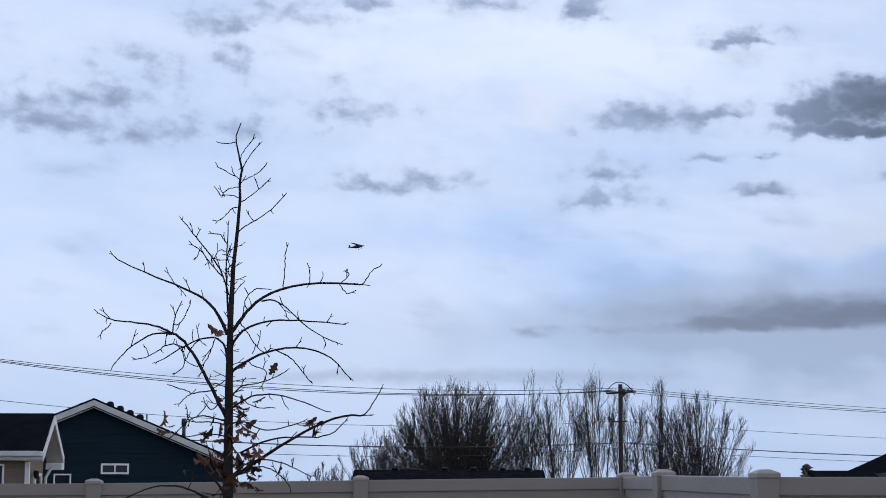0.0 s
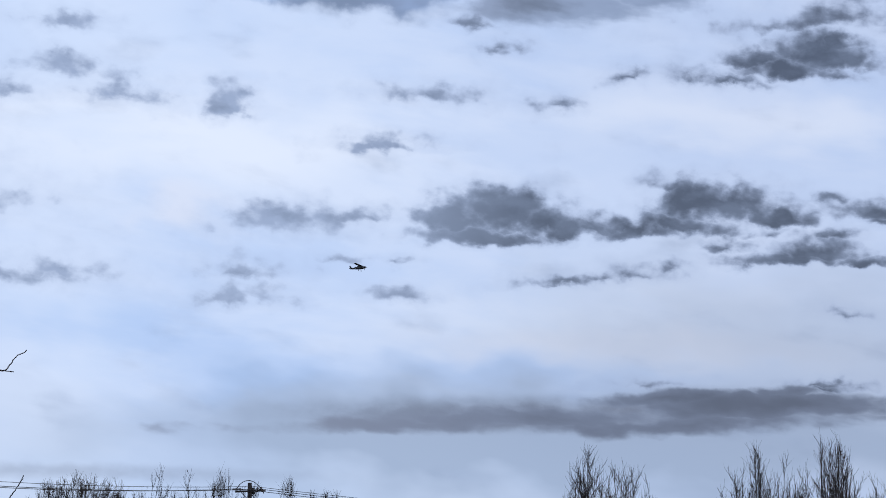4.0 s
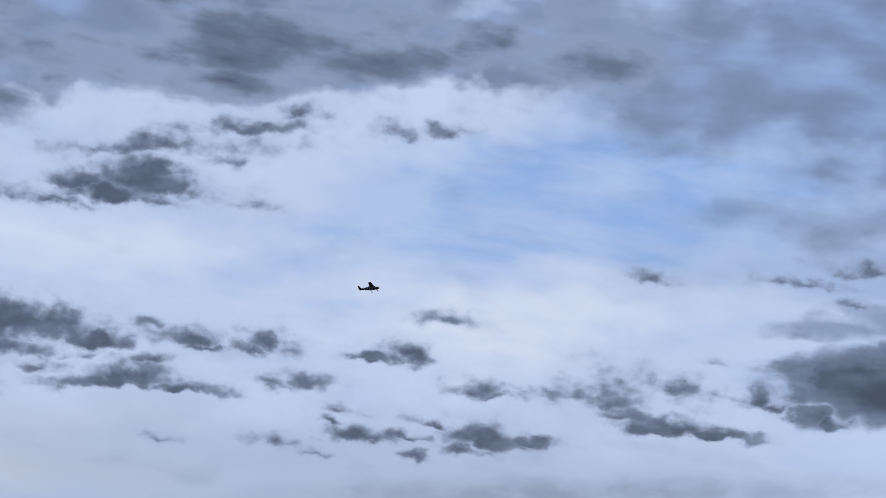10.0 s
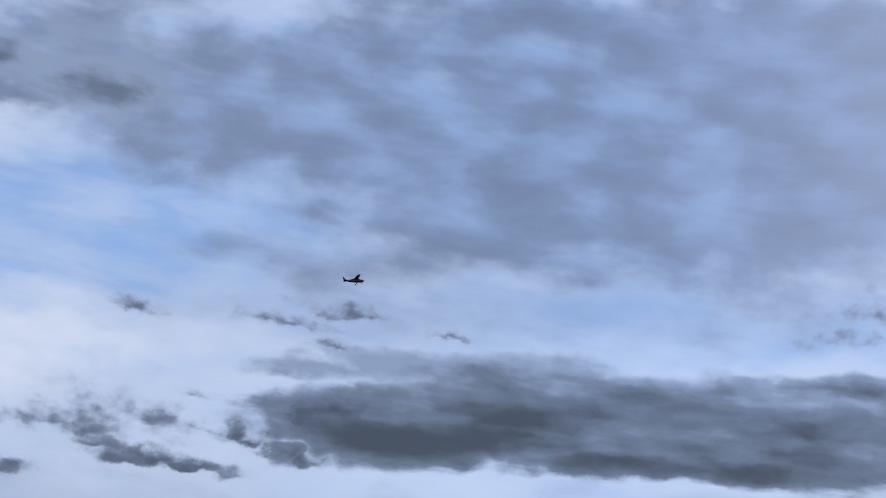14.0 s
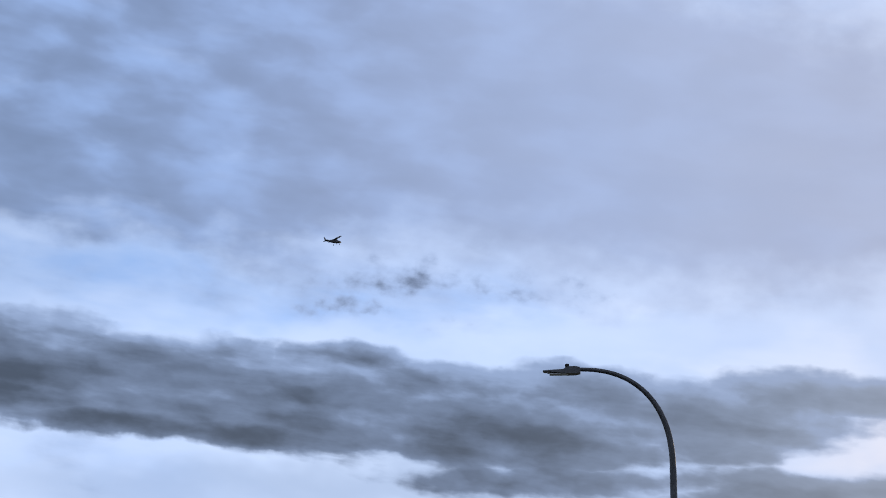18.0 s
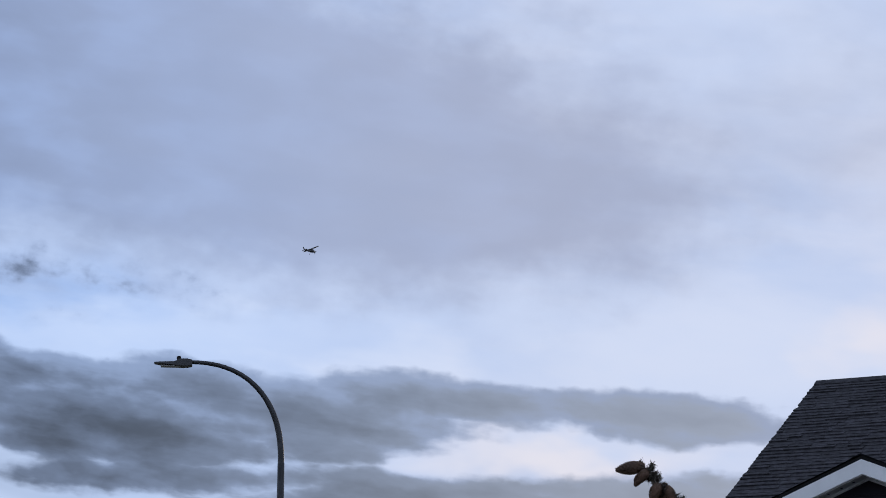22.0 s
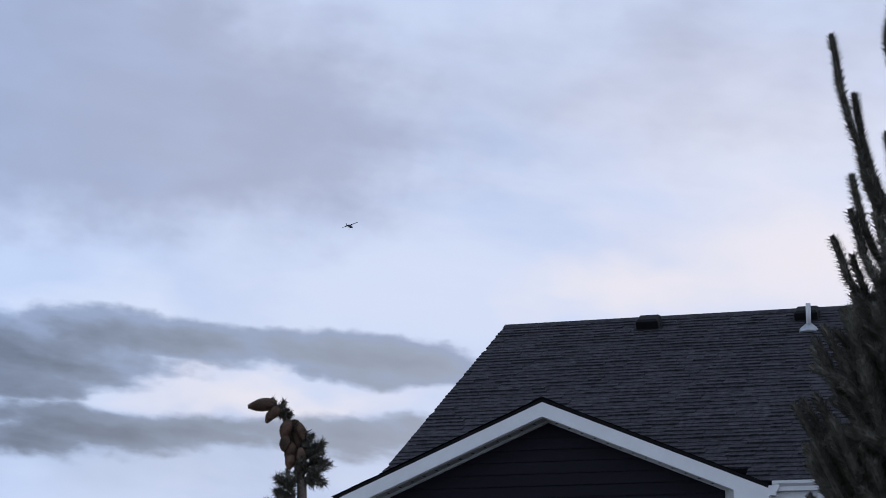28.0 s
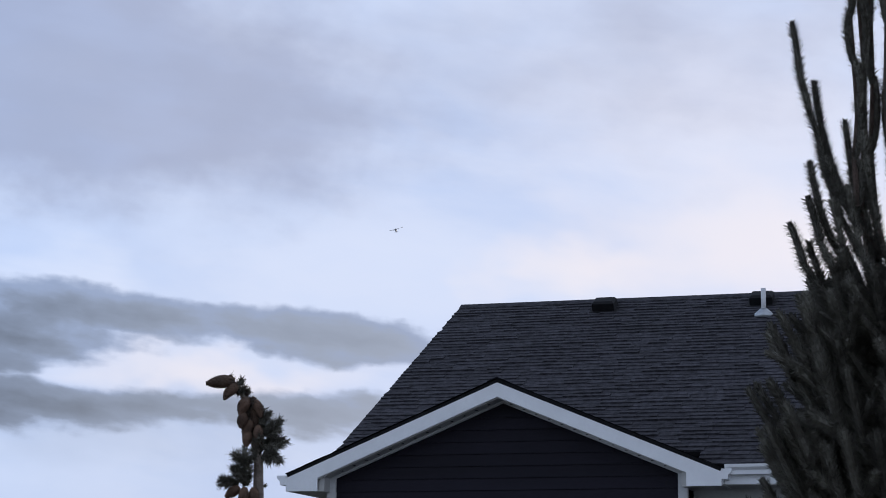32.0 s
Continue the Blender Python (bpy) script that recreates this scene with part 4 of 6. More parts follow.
    limb(-0.014, 1.622, (-0.163, 0.094), (-0.275, 0.197), (-0.515, 0.055), -0.4, 0.009, 0.004, 3)
    limb(0.001, 1.653, (-0.041, 0.094), (-0.061, 0.099), (-0.106, 0.141), 0.2, 0.01, 0.006, 3)
    limb(-0.026, 1.779, (-0.066, 0.076), (-0.07, 0.105), (-0.097, 0.157), 0.2, 0.006, 0.003, 4)
    limb(0.006, 1.779, (0.037, 0.045), (0.089, 0.01), (0.125, 0.079), -0.1, 0.008, 0.004, 4)
    limb(-0.014, 2.82, (-0.031, 0.193), (-0.181, 0.299), (-0.25, 0.406), 0.12, 0.007, 0.003, 7)
    limb(-0.011, 2.682, (-0.026, 0.284), (-0.018, 0.289), (-0.014, 0.493), 0.06, 0.008, 0.0035, 9)
    limb(-0.024, 3.11, (-0.02, 0.018), (-0.04, 0.069), (-0.059, 0.068), 0.06, 0.0035, 0.003, 1)
    limb(-0.044, 2.923, (-0.036, 0.017), (-0.122, 0.155), (-0.153, 0.167), 0, 0.005, 0.003, 5)
    limb(0.032, 3.175, (0.075, 0.069), (0.141, 0.069), (0.226, 0.163), -0.06, 0.0045, 0.003, 3)
    limb(0.043, 3.344, (0.051, 0.035), (0.078, 0.06), (0.124, 0.104), 0.05, 0.0035, 0.0028, 1)
    limb(0.044, 3.457, (0.013, 0.022), (0.099, 0.049), (0.112, 0.065), -0.04, 0.0035, 0.0028, 1)
    limb(0.053, 3.539, (0.02, 0.052), (0.035, 0.069), (0.06, 0.111), 0.04, 0.0035, 0.0028, 1)
    limb(0.045, 3.598, (0.006, 0.052), (0.036, 0.059), (0.047, 0.082), -0.04, 0.003, 0.0026, 0)
    limb(0.042, 3.37, (-0.039, 0.032), (-0.077, 0.02), (-0.116, 0.023), 0.05, 0.0035, 0.0028, 1)
    limb(0.041, 3.48, (-0.027, 0.026), (-0.064, 0.028), (-0.081, 0.049), -0.04, 0.0035, 0.0028, 1)
    limb(0.046, 3.311, (-0.051, 0.031), (-0.068, -0.025), (-0.108, -0.052), 0.05, 0.0035, 0.0028, 1)
    limb(0.041, 3.435, (-0.021, 0.003), (-0.048, -0.004), (-0.064, -0.007), 0, 0.003, 0.0026, 0)
    limb(0.021, 3.702, (-0.02, -0.009), (-0.025, -0.009), (-0.045, -0.013), 0, 0.003, 0.0026, 0)
    for _ in range(22):
        z = rnd.uniform(2.55, 3.1)
        x = rnd.choice((0.02, -0.02)) * (3.1 - z + 0.3)
        spur(Vector((x, 0, z)), Vector((rnd.uniform(-1, 1), rnd.uniform(-1, 1), rnd.uniform(-0.2, 0.6))).normalized(), rnd.uniform(0.04, 0.13), 0.003)
    for _ in range(26):
        z = rnd.uniform(1.7, 2.55)
        spur(Vector((0, 0, z)), Vector((rnd.uniform(-1, 1), rnd.uniform(-1, 1), rnd.uniform(-0.3, 0.5))).normalized(), rnd.uniform(0.06, 0.2), 0.003)
    tagged(part("twigwork", twigs, TWIG, tree, "crooked bare twigs"), kind="stuff")

    def leaf_mesh(curl):
        """A lobed oak leaf, curled and dry."""
        ring = [(0, 0), (0.012, 0.012), (0.008, 0.022), (0.026, 0.034), (0.014, 0.044), (0.030, 0.060), (0.013, 0.068), (0.014, 0.084), (0, 0.094)]
        ring += [(-x, y) for x, y in ring[-2:0:-1]]
        mid = [(0, y) for _, y in ring]
        s = Shape()
        v = [(x, y, curl * (abs(x) * 14) ** 1.5 * 0.05 - curl * y * y * 3) for x, y in ring]
        v += [(0, y, -curl * y * y * 3 - 0.003) for _, y in mid]
        n = len(ring)
        s.add(v, [(i, (i + 1) % n, n + (i + 1) % n, n + i) for i in range(n)])
        return s.mesh("leaf")

    kinds = [leaf_mesh(c) for c in (0.6, 1.3, 2.2)]
    for k in range(84):
        u = rnd.random()
        if u < 0.45:
            p = (rnd.gauss(0.07, 0.07), rnd.gauss(0, 0.08), rnd.uniform(1.72, 1.98))
        elif u < 0.72:
            p = (rnd.gauss(0.06, 0.05), rnd.gauss(0, 0.06), rnd.uniform(1.95, 2.22))
        elif u < 0.86:
            p = (rnd.gauss(-0.09, 0.07), rnd.gauss(0, 0.08), rnd.uniform(1.78, 2.1))
        else:
            cx, cz = rnd.choice(((0.10, 2.44), (0.20, 2.39), (-0.37, 2.07), (-0.22, 1.85), (0.48, 2.08), (-0.05, 2.6)))
            p = (cx + rnd.gauss(0, 0.025), rnd.gauss(0, 0.04), cz + rnd.gauss(0, 0.02))
        s = rnd.uniform(0.6, 1.1)
        part("leaf", kinds[k % 3], DEAD_LEAF, tree, m=pose(*p, rnd.uniform(100, 260), rnd.uniform(-60, 60), rnd.uniform(0, 360)) @ Matrix.Scale(s, 4))


build_young_oak()


# ---- street lamp ----
def build_street_lamp():
    way = Vector((-1.07, 2.14, 0)).normalized()
    rz = math.degrees(math.atan2(way.y, way.x))
    lamp = thing("street_lamp", pose(36.55, 17.49, 0, 0, 0, rz), "dark steel davit street lamp with a flat LED head", "street lamp")
    part("base_plate", Shape().tube([(0, 0, 0), (0, 0, 0.25), (0, 0, 0.32)], [0.2, 0.2, 0.12], 16), STEEL_DARK, lamp, smooth=True)
    arc = [(1.78 * (1 - math.cos(a) ** 0.86), 0, 6.52 + 1.96 * math.sin(a) ** 0.86) for a in (math.pi / 2 * i / 24 for i in range(25))]
    part("pole", Shape().tube([(0, 0, 0.05), (0, 0, 3.3), (0, 0, 6.55)], [0.105, 0.085, 0.066], 16), STEEL_DARK, lamp, smooth=True)
    part("arm", Shape().tube([(0, 0, 6.4)] + arc + [(1.84, 0, 8.48)], taper(0.064, 0.038, 26), 14), STEEL_DARK, lamp, "curved tapering steel arm", smooth=True)
    head = Shape().loft([[(x, -w, lo), (x, w, lo), (x, w * 0.8, hi), (x, -w * 0.8, hi)] for x, w, lo, hi in
                         ((1.74, 0.10, 8.40, 8.52), (1.84, 0.13, 8.385, 8.535), (1.98, 0.15, 8.385, 8.53), (2.08, 0.16, 8.395, 8.475), (2.34, 0.15, 8.425, 8.465), (2.47, 0.10, 8.442, 8.462))])
    h = part("lamp_head", head, STEEL_DARK, lamp, "flat dark LED lamp head", bevel=0.008)
    part("lens", Shape().box(1.98, 2.34, -0.11, 0.11, 8.383, 8.40), LAMP_LENS, h, "unlit pale lens")
    part("photocell", Shape().tube([(2.0, 0, 8.50), (2.0, 0, 8.545), (2.0, 0, 8.58), (2.0, 0, 8.595)], [0.025, 0.042, 0.042, 0.025], 12), VENT_BLACK, h, smooth=True)


build_street_lamp()


# ---- houses ----
def lap_siding(parent, mat, x0, x1, z0, z1, y, roof, step=0.15, facing=-1, name="board"):
    """Overlapping boards across a wall in the plane y, trimmed under a roof line roof(x)->z."""
    z = z0
    while z < z1:
        # the stretch of this course that lies under the roof
        n = 60
        inside = [x0 + (x1 - x0) * i / n for i in range(n + 1) if roof(x0 + (x1 - x0) * i / n) > z + step * 0.5]
        if len(inside) > 2:
            a, b = inside[0], inside[-1]
            za = min(z + step + 0.01, roof(a) + 0.05)
            zb = min(z + step + 0.01, roof(b) + 0.05)
            lo, hi = 0.018 * facing, 0.004 * facing
            s = Shape().add([(a, y + lo, z), (b, y + lo, z), (b, y + hi, zb), (a, y + hi, za), (a, y - 0.01 * facing, z), (b, y - 0.01 * facing, z), (b, y - 0.01 * facing, zb), (a, y - 0.01 * facing, za)],
                            [(0, 1, 2, 3), (4, 7, 6, 5), (0, 4, 5, 1), (3, 2, 6, 7), (0, 3, 7, 4), (1, 5, 6, 2)])
            part(name, s, mat, parent)
        z += step


def small_window(parent, x, y, z, w, h, panes=2, facing=-1, trim=TRIM):
    win = part("window", Shape().box(x - w / 2, x + w / 2, y + 0.02 * facing, y + 0.028 * facing, z - h / 2, z + h / 2), GLASS, parent, "dark window in a white frame")
    t = 0.055 if w > 0.6 else 0.04
    fr = Shape()
    d0, d1 = sorted((y + 0.015 * facing, y + 0.06 * facing))
    fr.box(x - w / 2 - t, x + w / 2 + t, d0, d1, z + h / 2, z + h / 2 + t).box(x - w / 2 - t, x + w / 2 + t, d0, d1, z - h / 2 - t, z - h / 2)
    fr.box(x - w / 2 - t, x - w / 2, d0, d1, z - h / 2, z + h / 2).box(x + w / 2, x + w / 2 + t, d0, d1, z - h / 2, z + h / 2)
    part("window_frame", fr, trim, win)
    for i in range(1, panes):
        xx = x - w / 2 + w * i / panes
        part("mullion", Shape().box(xx - 0.02, xx + 0.02, d0, d1 - 0.005, z - h / 2, z + h / 2), trim, win)


def roof_vent(parent, x, y, z, pitch, w=0.36):
    m = pose(x, y, z, pitch)
    s = Shape().box(-w / 2 - 0.05, w / 2 + 0.05, -0.22, 0.22, 0.0, 0.012).loft([[(-w / 2, -0.16, 0.0), (w / 2, -0.16, 0.0), (w / 2, 0.16, 0.0), (-w / 2, 0.16, 0.0)], [(-w / 2, -0.18, 0.13), (w / 2, -0.18, 0.13), (w / 2, 0.1, 0.13), (-w / 2, 0.1, 0.13)], [(-w / 2 + 0.03, -0.14, 0.16), (w / 2 - 0.03, -0.14, 0.16), (w / 2 - 0.03, 0.08, 0.16), (-w / 2 + 0.03, 0.08, 0.16)]])
    part("roof_vent", s, VENT_BLACK, parent, "black box vent", bevel=0.008, m=m)


def flue(parent, x, y, z0, z1, r=0.09):
    f = part("flue", Shape().tube([(x, y, z0), (x, y, z1 - 0.2)], r * 0.72, 14), STEEL_DARK, parent, "dark metal flue", smooth=True)
    part("flue_cap", Shape().tube([(x, y, z1 - 0.22), (x, y, z1 - 0.2), (x, y, z1 - 0.02), (x, y, z1)], [r * 0.85, r, r, r * 0.8], 16), STEEL_DARK, f, smooth=True)


def slab(parent, name, pts, thick, mat, label=""):
    """A roof plane with thickness, from its four corners."""
    pts = [Vector(p) for p in pts]
    n = (pts[1] - pts[0]).cross(pts[2] - pts[0]).normalized()
    n = n if n.z > 0 else -n
    return part(name, Shape().prism(pts, -n * thick), mat, parent, label)


def courses(parent, a, b, up, rise_len, mat, step=0.14, tab=0.32, seed=3, keep=0, name="shingle", butt=(0.012, 0.022)):
    """Shingles in overlapping courses on a slope: a to b along the eave, up the slope; the first few are parts, the rest one mesh."""
    rnd = random.Random(seed)
    a, b, up = Vector(a), Vector(b), Vector(up).normalized()
    along = (b - a).normalized()
    normal = along.cross(up).normalized()
    normal = normal if normal.z > 0 else -normal
    width, rest, made = (b - a).length, Shape(), 0
    for r in range(int(rise_len / step)):
        pos = -rnd.random() * tab
        while pos < width:
            w = tab * rnd.uniform(0.6, 1.35)
            x0, x1 = max(0.0, pos), min(width, pos + w - 0.004)
            pos += w
            if x1 - x0 < 0.03:
                continue
            thick = rnd.uniform(*butt)
            low = a + up * (r * step - rnd.uniform(0, 0.02))
            top = a + up * min(rise_len, (r + 1) * step + 0.02)
            q = [low + along * x0, low + along * x1, top + along * x1, top + along * x0]
            v = [p + normal * t for p, t in zip(q, (thick, thick, 0.003, 0.003))] + [low + along * x0, low + along * x1]
            faces = [(0, 1, 2, 3), (0, 4, 5, 1), (0, 3, 4), (1, 5, 2)]
            if made < keep:
                part(name, Shape().add(v, faces), mat, parent)
                made += 1
            else:
                rest.add(v, faces)
    tagged(part("shingles", rest, mat, parent, "courses of dark asphalt shingles"), kind="stuff")


def build_teal_house():
    h = thing("teal_house", pose(-10.13, 59.14, 0, 0, 0, 8), "dark teal lap-sided house with white rake boards", "house")
    half, apex, k = 4.3, 4.86, 0.42
    under = lambda x: apex - 0.2 - k * abs(x)
    part("wall", Shape().prism([(-half + 0.4, 0.3, 0), (half - 0.4, 0.3, 0), (half - 0.4, 0.3, under(half - 0.4)), (0, 0.3, under(0)), (-half + 0.4, 0.3, under(half - 0.4))], (0, 9.5, 0)), TEAL, h)
    lap_siding(h, TEAL, -half + 0.42, half - 0.42, 1.2, 4.6, 0.3, under, 0.14)
    for sgn in (-1, 1):
        e = sgn * half
        slab(h, "roof", [(0, 0, apex + 0.03), (e, 0, apex + 0.03 - k * half), (e, 10.2, apex + 0.03 - k * half), (0, 10.2, apex + 0.03)], 0.06, SHINGLE_DARK, "black shingle roof")
        part("rake_board", Shape().prism([(0, -0.02, apex - 0.03), (e, -0.02, apex - 0.03 - k * half), (e, -0.02, apex - 0.20 - k * half), (0, -0.02, apex - 0.20)], (0, 0.03, 0)), TRIM_GREYER, h, "white rake board")
        part("soffit", Shape().prism([(0, 0.012, apex - 0.23), (e, 0.012, apex - 0.23 - k * half), (e, 0.012, apex - 0.25 - k * half), (0, 0.012, apex - 0.25)], (0, 0.28, 0)), SOFFIT, h)
    for i in range(4):
        x = 0.46 + 0.29 * i
        part("roof_vent", Shape().loft([oval(yy, x, apex - k * x + 0.06, 0.11 * sc, 0.10 * sc, 10) for yy, sc in ((0.5, 0.75), (0.55, 1), (0.75, 1), (0.8, 0.8))]), VENT_BLACK, h, "black roof vent", smooth=True)
    part("vent_pipe", Shape().tube([(1.53, 1.2, apex - 0.7), (1.53, 1.2, 4.48)], 0.03, 8), GALV, h)
    flue(h, 2.62, 1.0, apex - 1.2, 4.36, 0.075)
    small_window(h, 0.64, 0.29, 2.85, 0.70, 0.20)
    small_window(h, -0.86, 0.29, 2.35, 0.42, 0.62, 1)


def build_tan_house():
    h = thing("tan_house", pose(-9.0, 47.2, 0), "tan lap-sided house with a dark roof and white gutters", "house")
    left, zr, ze = -9.0, 3.87, 2.97
    part("wall", Shape().prism([(-0.4, -0.85, 0), (-0.4, 0.85, 0), (-0.4, 0.85, 3.1), (-0.4, 0, 3.70), (-0.4, -0.85, 3.1)], (left + 0.4, 0, 0)), TAN, h)
    lap_siding(h, TAN, left, -0.42, 1.2, 2.95, -0.85, lambda x: 9.0, 0.14)
    slab(h, "roof", [(0, -1.25, ze), (left, -1.25, ze), (left, 0, zr), (0, 0, zr)], 0.05, SHINGLE_DARK, "black shingle roof")
    slab(h, "roof", [(0, 1.25, ze), (left, 1.25, ze), (left, 0, zr), (0, 0, zr)], 0.05, SHINGLE_DARK, "black shingle roof")
    for sgn in (-1, 1):
        part("rake_board", Shape().prism([(0.0, 0, zr - 0.06), (0.0, sgn * 1.27, ze - 0.06), (0.0, sgn * 1.27, ze - 0.24), (0.0, 0, zr - 0.24)], (0.03, 0, 0)), TRIM, h, "white rake board")
        part("soffit", Shape().prism([(-0.38, 0, zr - 0.2), (-0.38, sgn * 1.24, ze - 0.2), (-0.38, sgn * 1.24, ze - 0.22), (-0.38, 0, zr - 0.22)], (0.38, 0, 0)), SOFFIT, h)
    part("eave_return", Shape().box(-0.35, 0.03, 0.95, 1.28, ze - 0.38, ze - 0.22), TRIM, h, "boxed white eave return", bevel=0.01)
    part("gutter", Shape().box(left, 0.0, -1.38, -1.26, ze - 0.13, ze - 0.01), TRIM_GREYER, h, "white gutter", bevel=0.02)
    part("fascia", Shape().box(left, 0.0, -1.26, -1.23, ze - 0.2, ze - 0.02), TRIM, h)
    part("eave_soffit", Shape().box(left, -0.4, -1.23, -0.86, ze - 0.22, ze - 0.2), SOFFIT, h)
    part("corner_board", Shape().box(-0.46, -0.36, -0.9, -0.8, 0, 2.72), TRIM, h, "white corner board")
    small_window(h, -1.05, -0.86, 2.28, 0.16, 0.72, 1)
    # the gable end's grey boards, lamp and side door frame
    for i in range(13):
        z = 1.2 + 0.14 * i
        part("board", Shape().add([(-0.382, -0.8, z), (-0.382, 0.85, z), (-0.396, 0.85, z + 0.14), (-0.396, -0.8, z + 0.14), (-0.41, -0.8, z), (-0.41, 0.85, z), (-0.41, 0.85, z + 0.14), (-0.41, -0.8, z + 0.14)], [(0, 1, 2, 3), (4, 7, 6, 5), (0, 4, 5, 1), (3, 2, 6, 7), (0, 3, 7, 4), (1, 5, 6, 2)]), TAN, h, "tan lap board")
    part("door_frame", Shape().box(-0.4, -0.34, -0.25, -0.17, 0.2, 2.5).box(-0.4, -0.34, 0.45, 0.53, 0.2, 2.5).box(-0.4, -0.34, -0.25, 0.53, 2.42, 2.5), TRIM, h)
    part("side_door", Shape().box(-0.4, -0.37, -0.17, 0.45, 0.2, 2.42), GLASS, h, "dark side door")
    part("wall_lamp", Shape().tube([(-0.33, -0.5, 2.52), (-0.28, -0.5, 2.5), (-0.26, -0.5, 2.36)], [0.03, 0.07, 0.05], 10), VENT_BLACK, h, "black wall lamp", smooth=True)
    part("downpipe", Shape().tube([(-0.2, 1.0, 2.68), (-0.33, 0.87, 2.4), (-0.33, 0.87, 0.1)], 0.04, 8), TRIM_GREYER, h, "white downpipe")


def build_low_house():
    """A long low roof far behind the fence."""
    h = thing("low_roofed_house", pose(0.7, 95, 0), "long low dark-roofed house far behind the fence", "house")
    part("wall", Shape().box(-4.6, 9.3, 0.5, 8, 0, 3.0), TAN, h)
    slab(h, "roof", [(-5.0, 0, 2.9), (4.2, 0, 2.9), (4.2, 4.2, 3.66), (-5.0, 4.2, 3.66)], 0.12, SHINGLE_DARK, "black shingle roof")
    slab(h, "roof", [(-5.0, 8.4, 2.9), (4.2, 8.4, 2.9), (4.2, 4.2, 3.66), (-5.0, 4.2, 3.66)], 0.12, SHINGLE_DARK, "black shingle roof")
    slab(h, "lower_roof", [(4.2, 0.4, 2.8), (6.8, 0.4, 2.8), (6.8, 4.2, 3.22), (4.2, 4.2, 3.22)], 0.1, SHINGLE_DARK, "lower black roof")
    slab(h, "lower_roof", [(4.2, 8.0, 2.8), (6.8, 8.0, 2.8), (6.8, 4.2, 3.22), (4.2, 4.2, 3.22)], 0.1, SHINGLE_DARK, "lower black roof")
    part("fascia", Shape().box(-5.0, 4.2, -0.05, 0.0, 2.74, 2.92), STEEL_DARK, h)
    for x in (-3.0, -0.6, 0.8, 2.2, 3.4):
        roof_vent(h, x, 3.9, 3.62, 10, 0.3)


def build_hip_house(m, label, lx=15.0, ly=8.0, ze=2.75, zr=4.5, inset=3.6, seed=1, flue_at=None, vents=(), pipe_at=None):
    h = thing("hip_roofed_house", m, label, "house")
    part("wall", Shape().box(0.5, lx - 0.5, 0.5, ly - 0.5, 0, ze - 0.05), TAN, h)
    if pipe_at:
        x, y, z = pipe_at
        part("vent_pipe", Shape().tube([(x, y, ze), (x, y, z)], 0.05, 10), PVC, h, "pale plastic vent pipe", smooth=True)
    a, b = (inset, ly / 2, zr), (lx - inset, ly / 2, zr)
    c = [(0, 0, ze), (lx, 0, ze), (lx, ly, ze), (0, ly, ze)]
    for pts in ((c[0], c[1], b, a), (c[2], c[3], a, b)):
        slab(h, "roof", pts, 0.12, SHINGLE_DARK, "black shingle roof")
    for pts in ((c[1], c[2], b), (c[3], c[0], a)):
        slab(h, "hip", pts, 0.12, SHINGLE_DARK, "black shingle hip")
    part("fascia", Shape().box(0, lx, -0.03, 0.0, ze - 0.2, ze).box(-0.03, 0, 0, ly, ze - 0.2, ze), STEEL_DARK, h)
    k = math.degrees(math.atan2(zr - ze, ly / 2))
    for x in vents:
        roof_vent(h, x, ly / 2 - 0.6, zr - 0.6 * (zr - ze) / (ly / 2), k, 0.34)
    if flue_at:
        x, y, z = flue_at
        flue(h, x, y, ze, z)
    return h


build_teal_house()
build_tan_house()
build_low_house()
hip_house = build_hip_house(pose(12.6, 58, 0), "dark hip-roofed house with box vents behind the fence", 12.0, 8, 2.75, 4.4, 3.1, vents=(4.4, 5.4, 6.4, 7.2), flue_at=(0.72, 0.9, 3.74), pipe_at=(1.95, 1.2, 3.42))
slab(hip_house, "lower_roof", [(-4.6, 0.4, 2.45), (-1.85, 0.4, 2.45), (-1.85, 2.2, 2.66), (-4.6, 2.2, 2.66)], 0.1, SHINGLE_DARK, "low black roof of a shed wing")
slab(hip_house, "lower_roof", [(-1.85, 0.3, 2.55), (0.3, 0.3, 2.55), (0.3, 2.2, 2.85), (-1.85, 2.2, 2.85)], 0.12, SHINGLE_DARK, "low black roof of a shed wing")
part("wall", Shape().box(-4.5, 0.6, 0.8, 4.0, 0, 2.42), TAN, hip_house)
build_hip_house(pose(15.0, 43.5, 0, 0, 0, -18), "dark hip-roofed house with a capped flue", 13, 7.5, 2.6, 4.0, 3.6, vents=(6.0,), flue_at=(5.6, 3.4, 5.12))


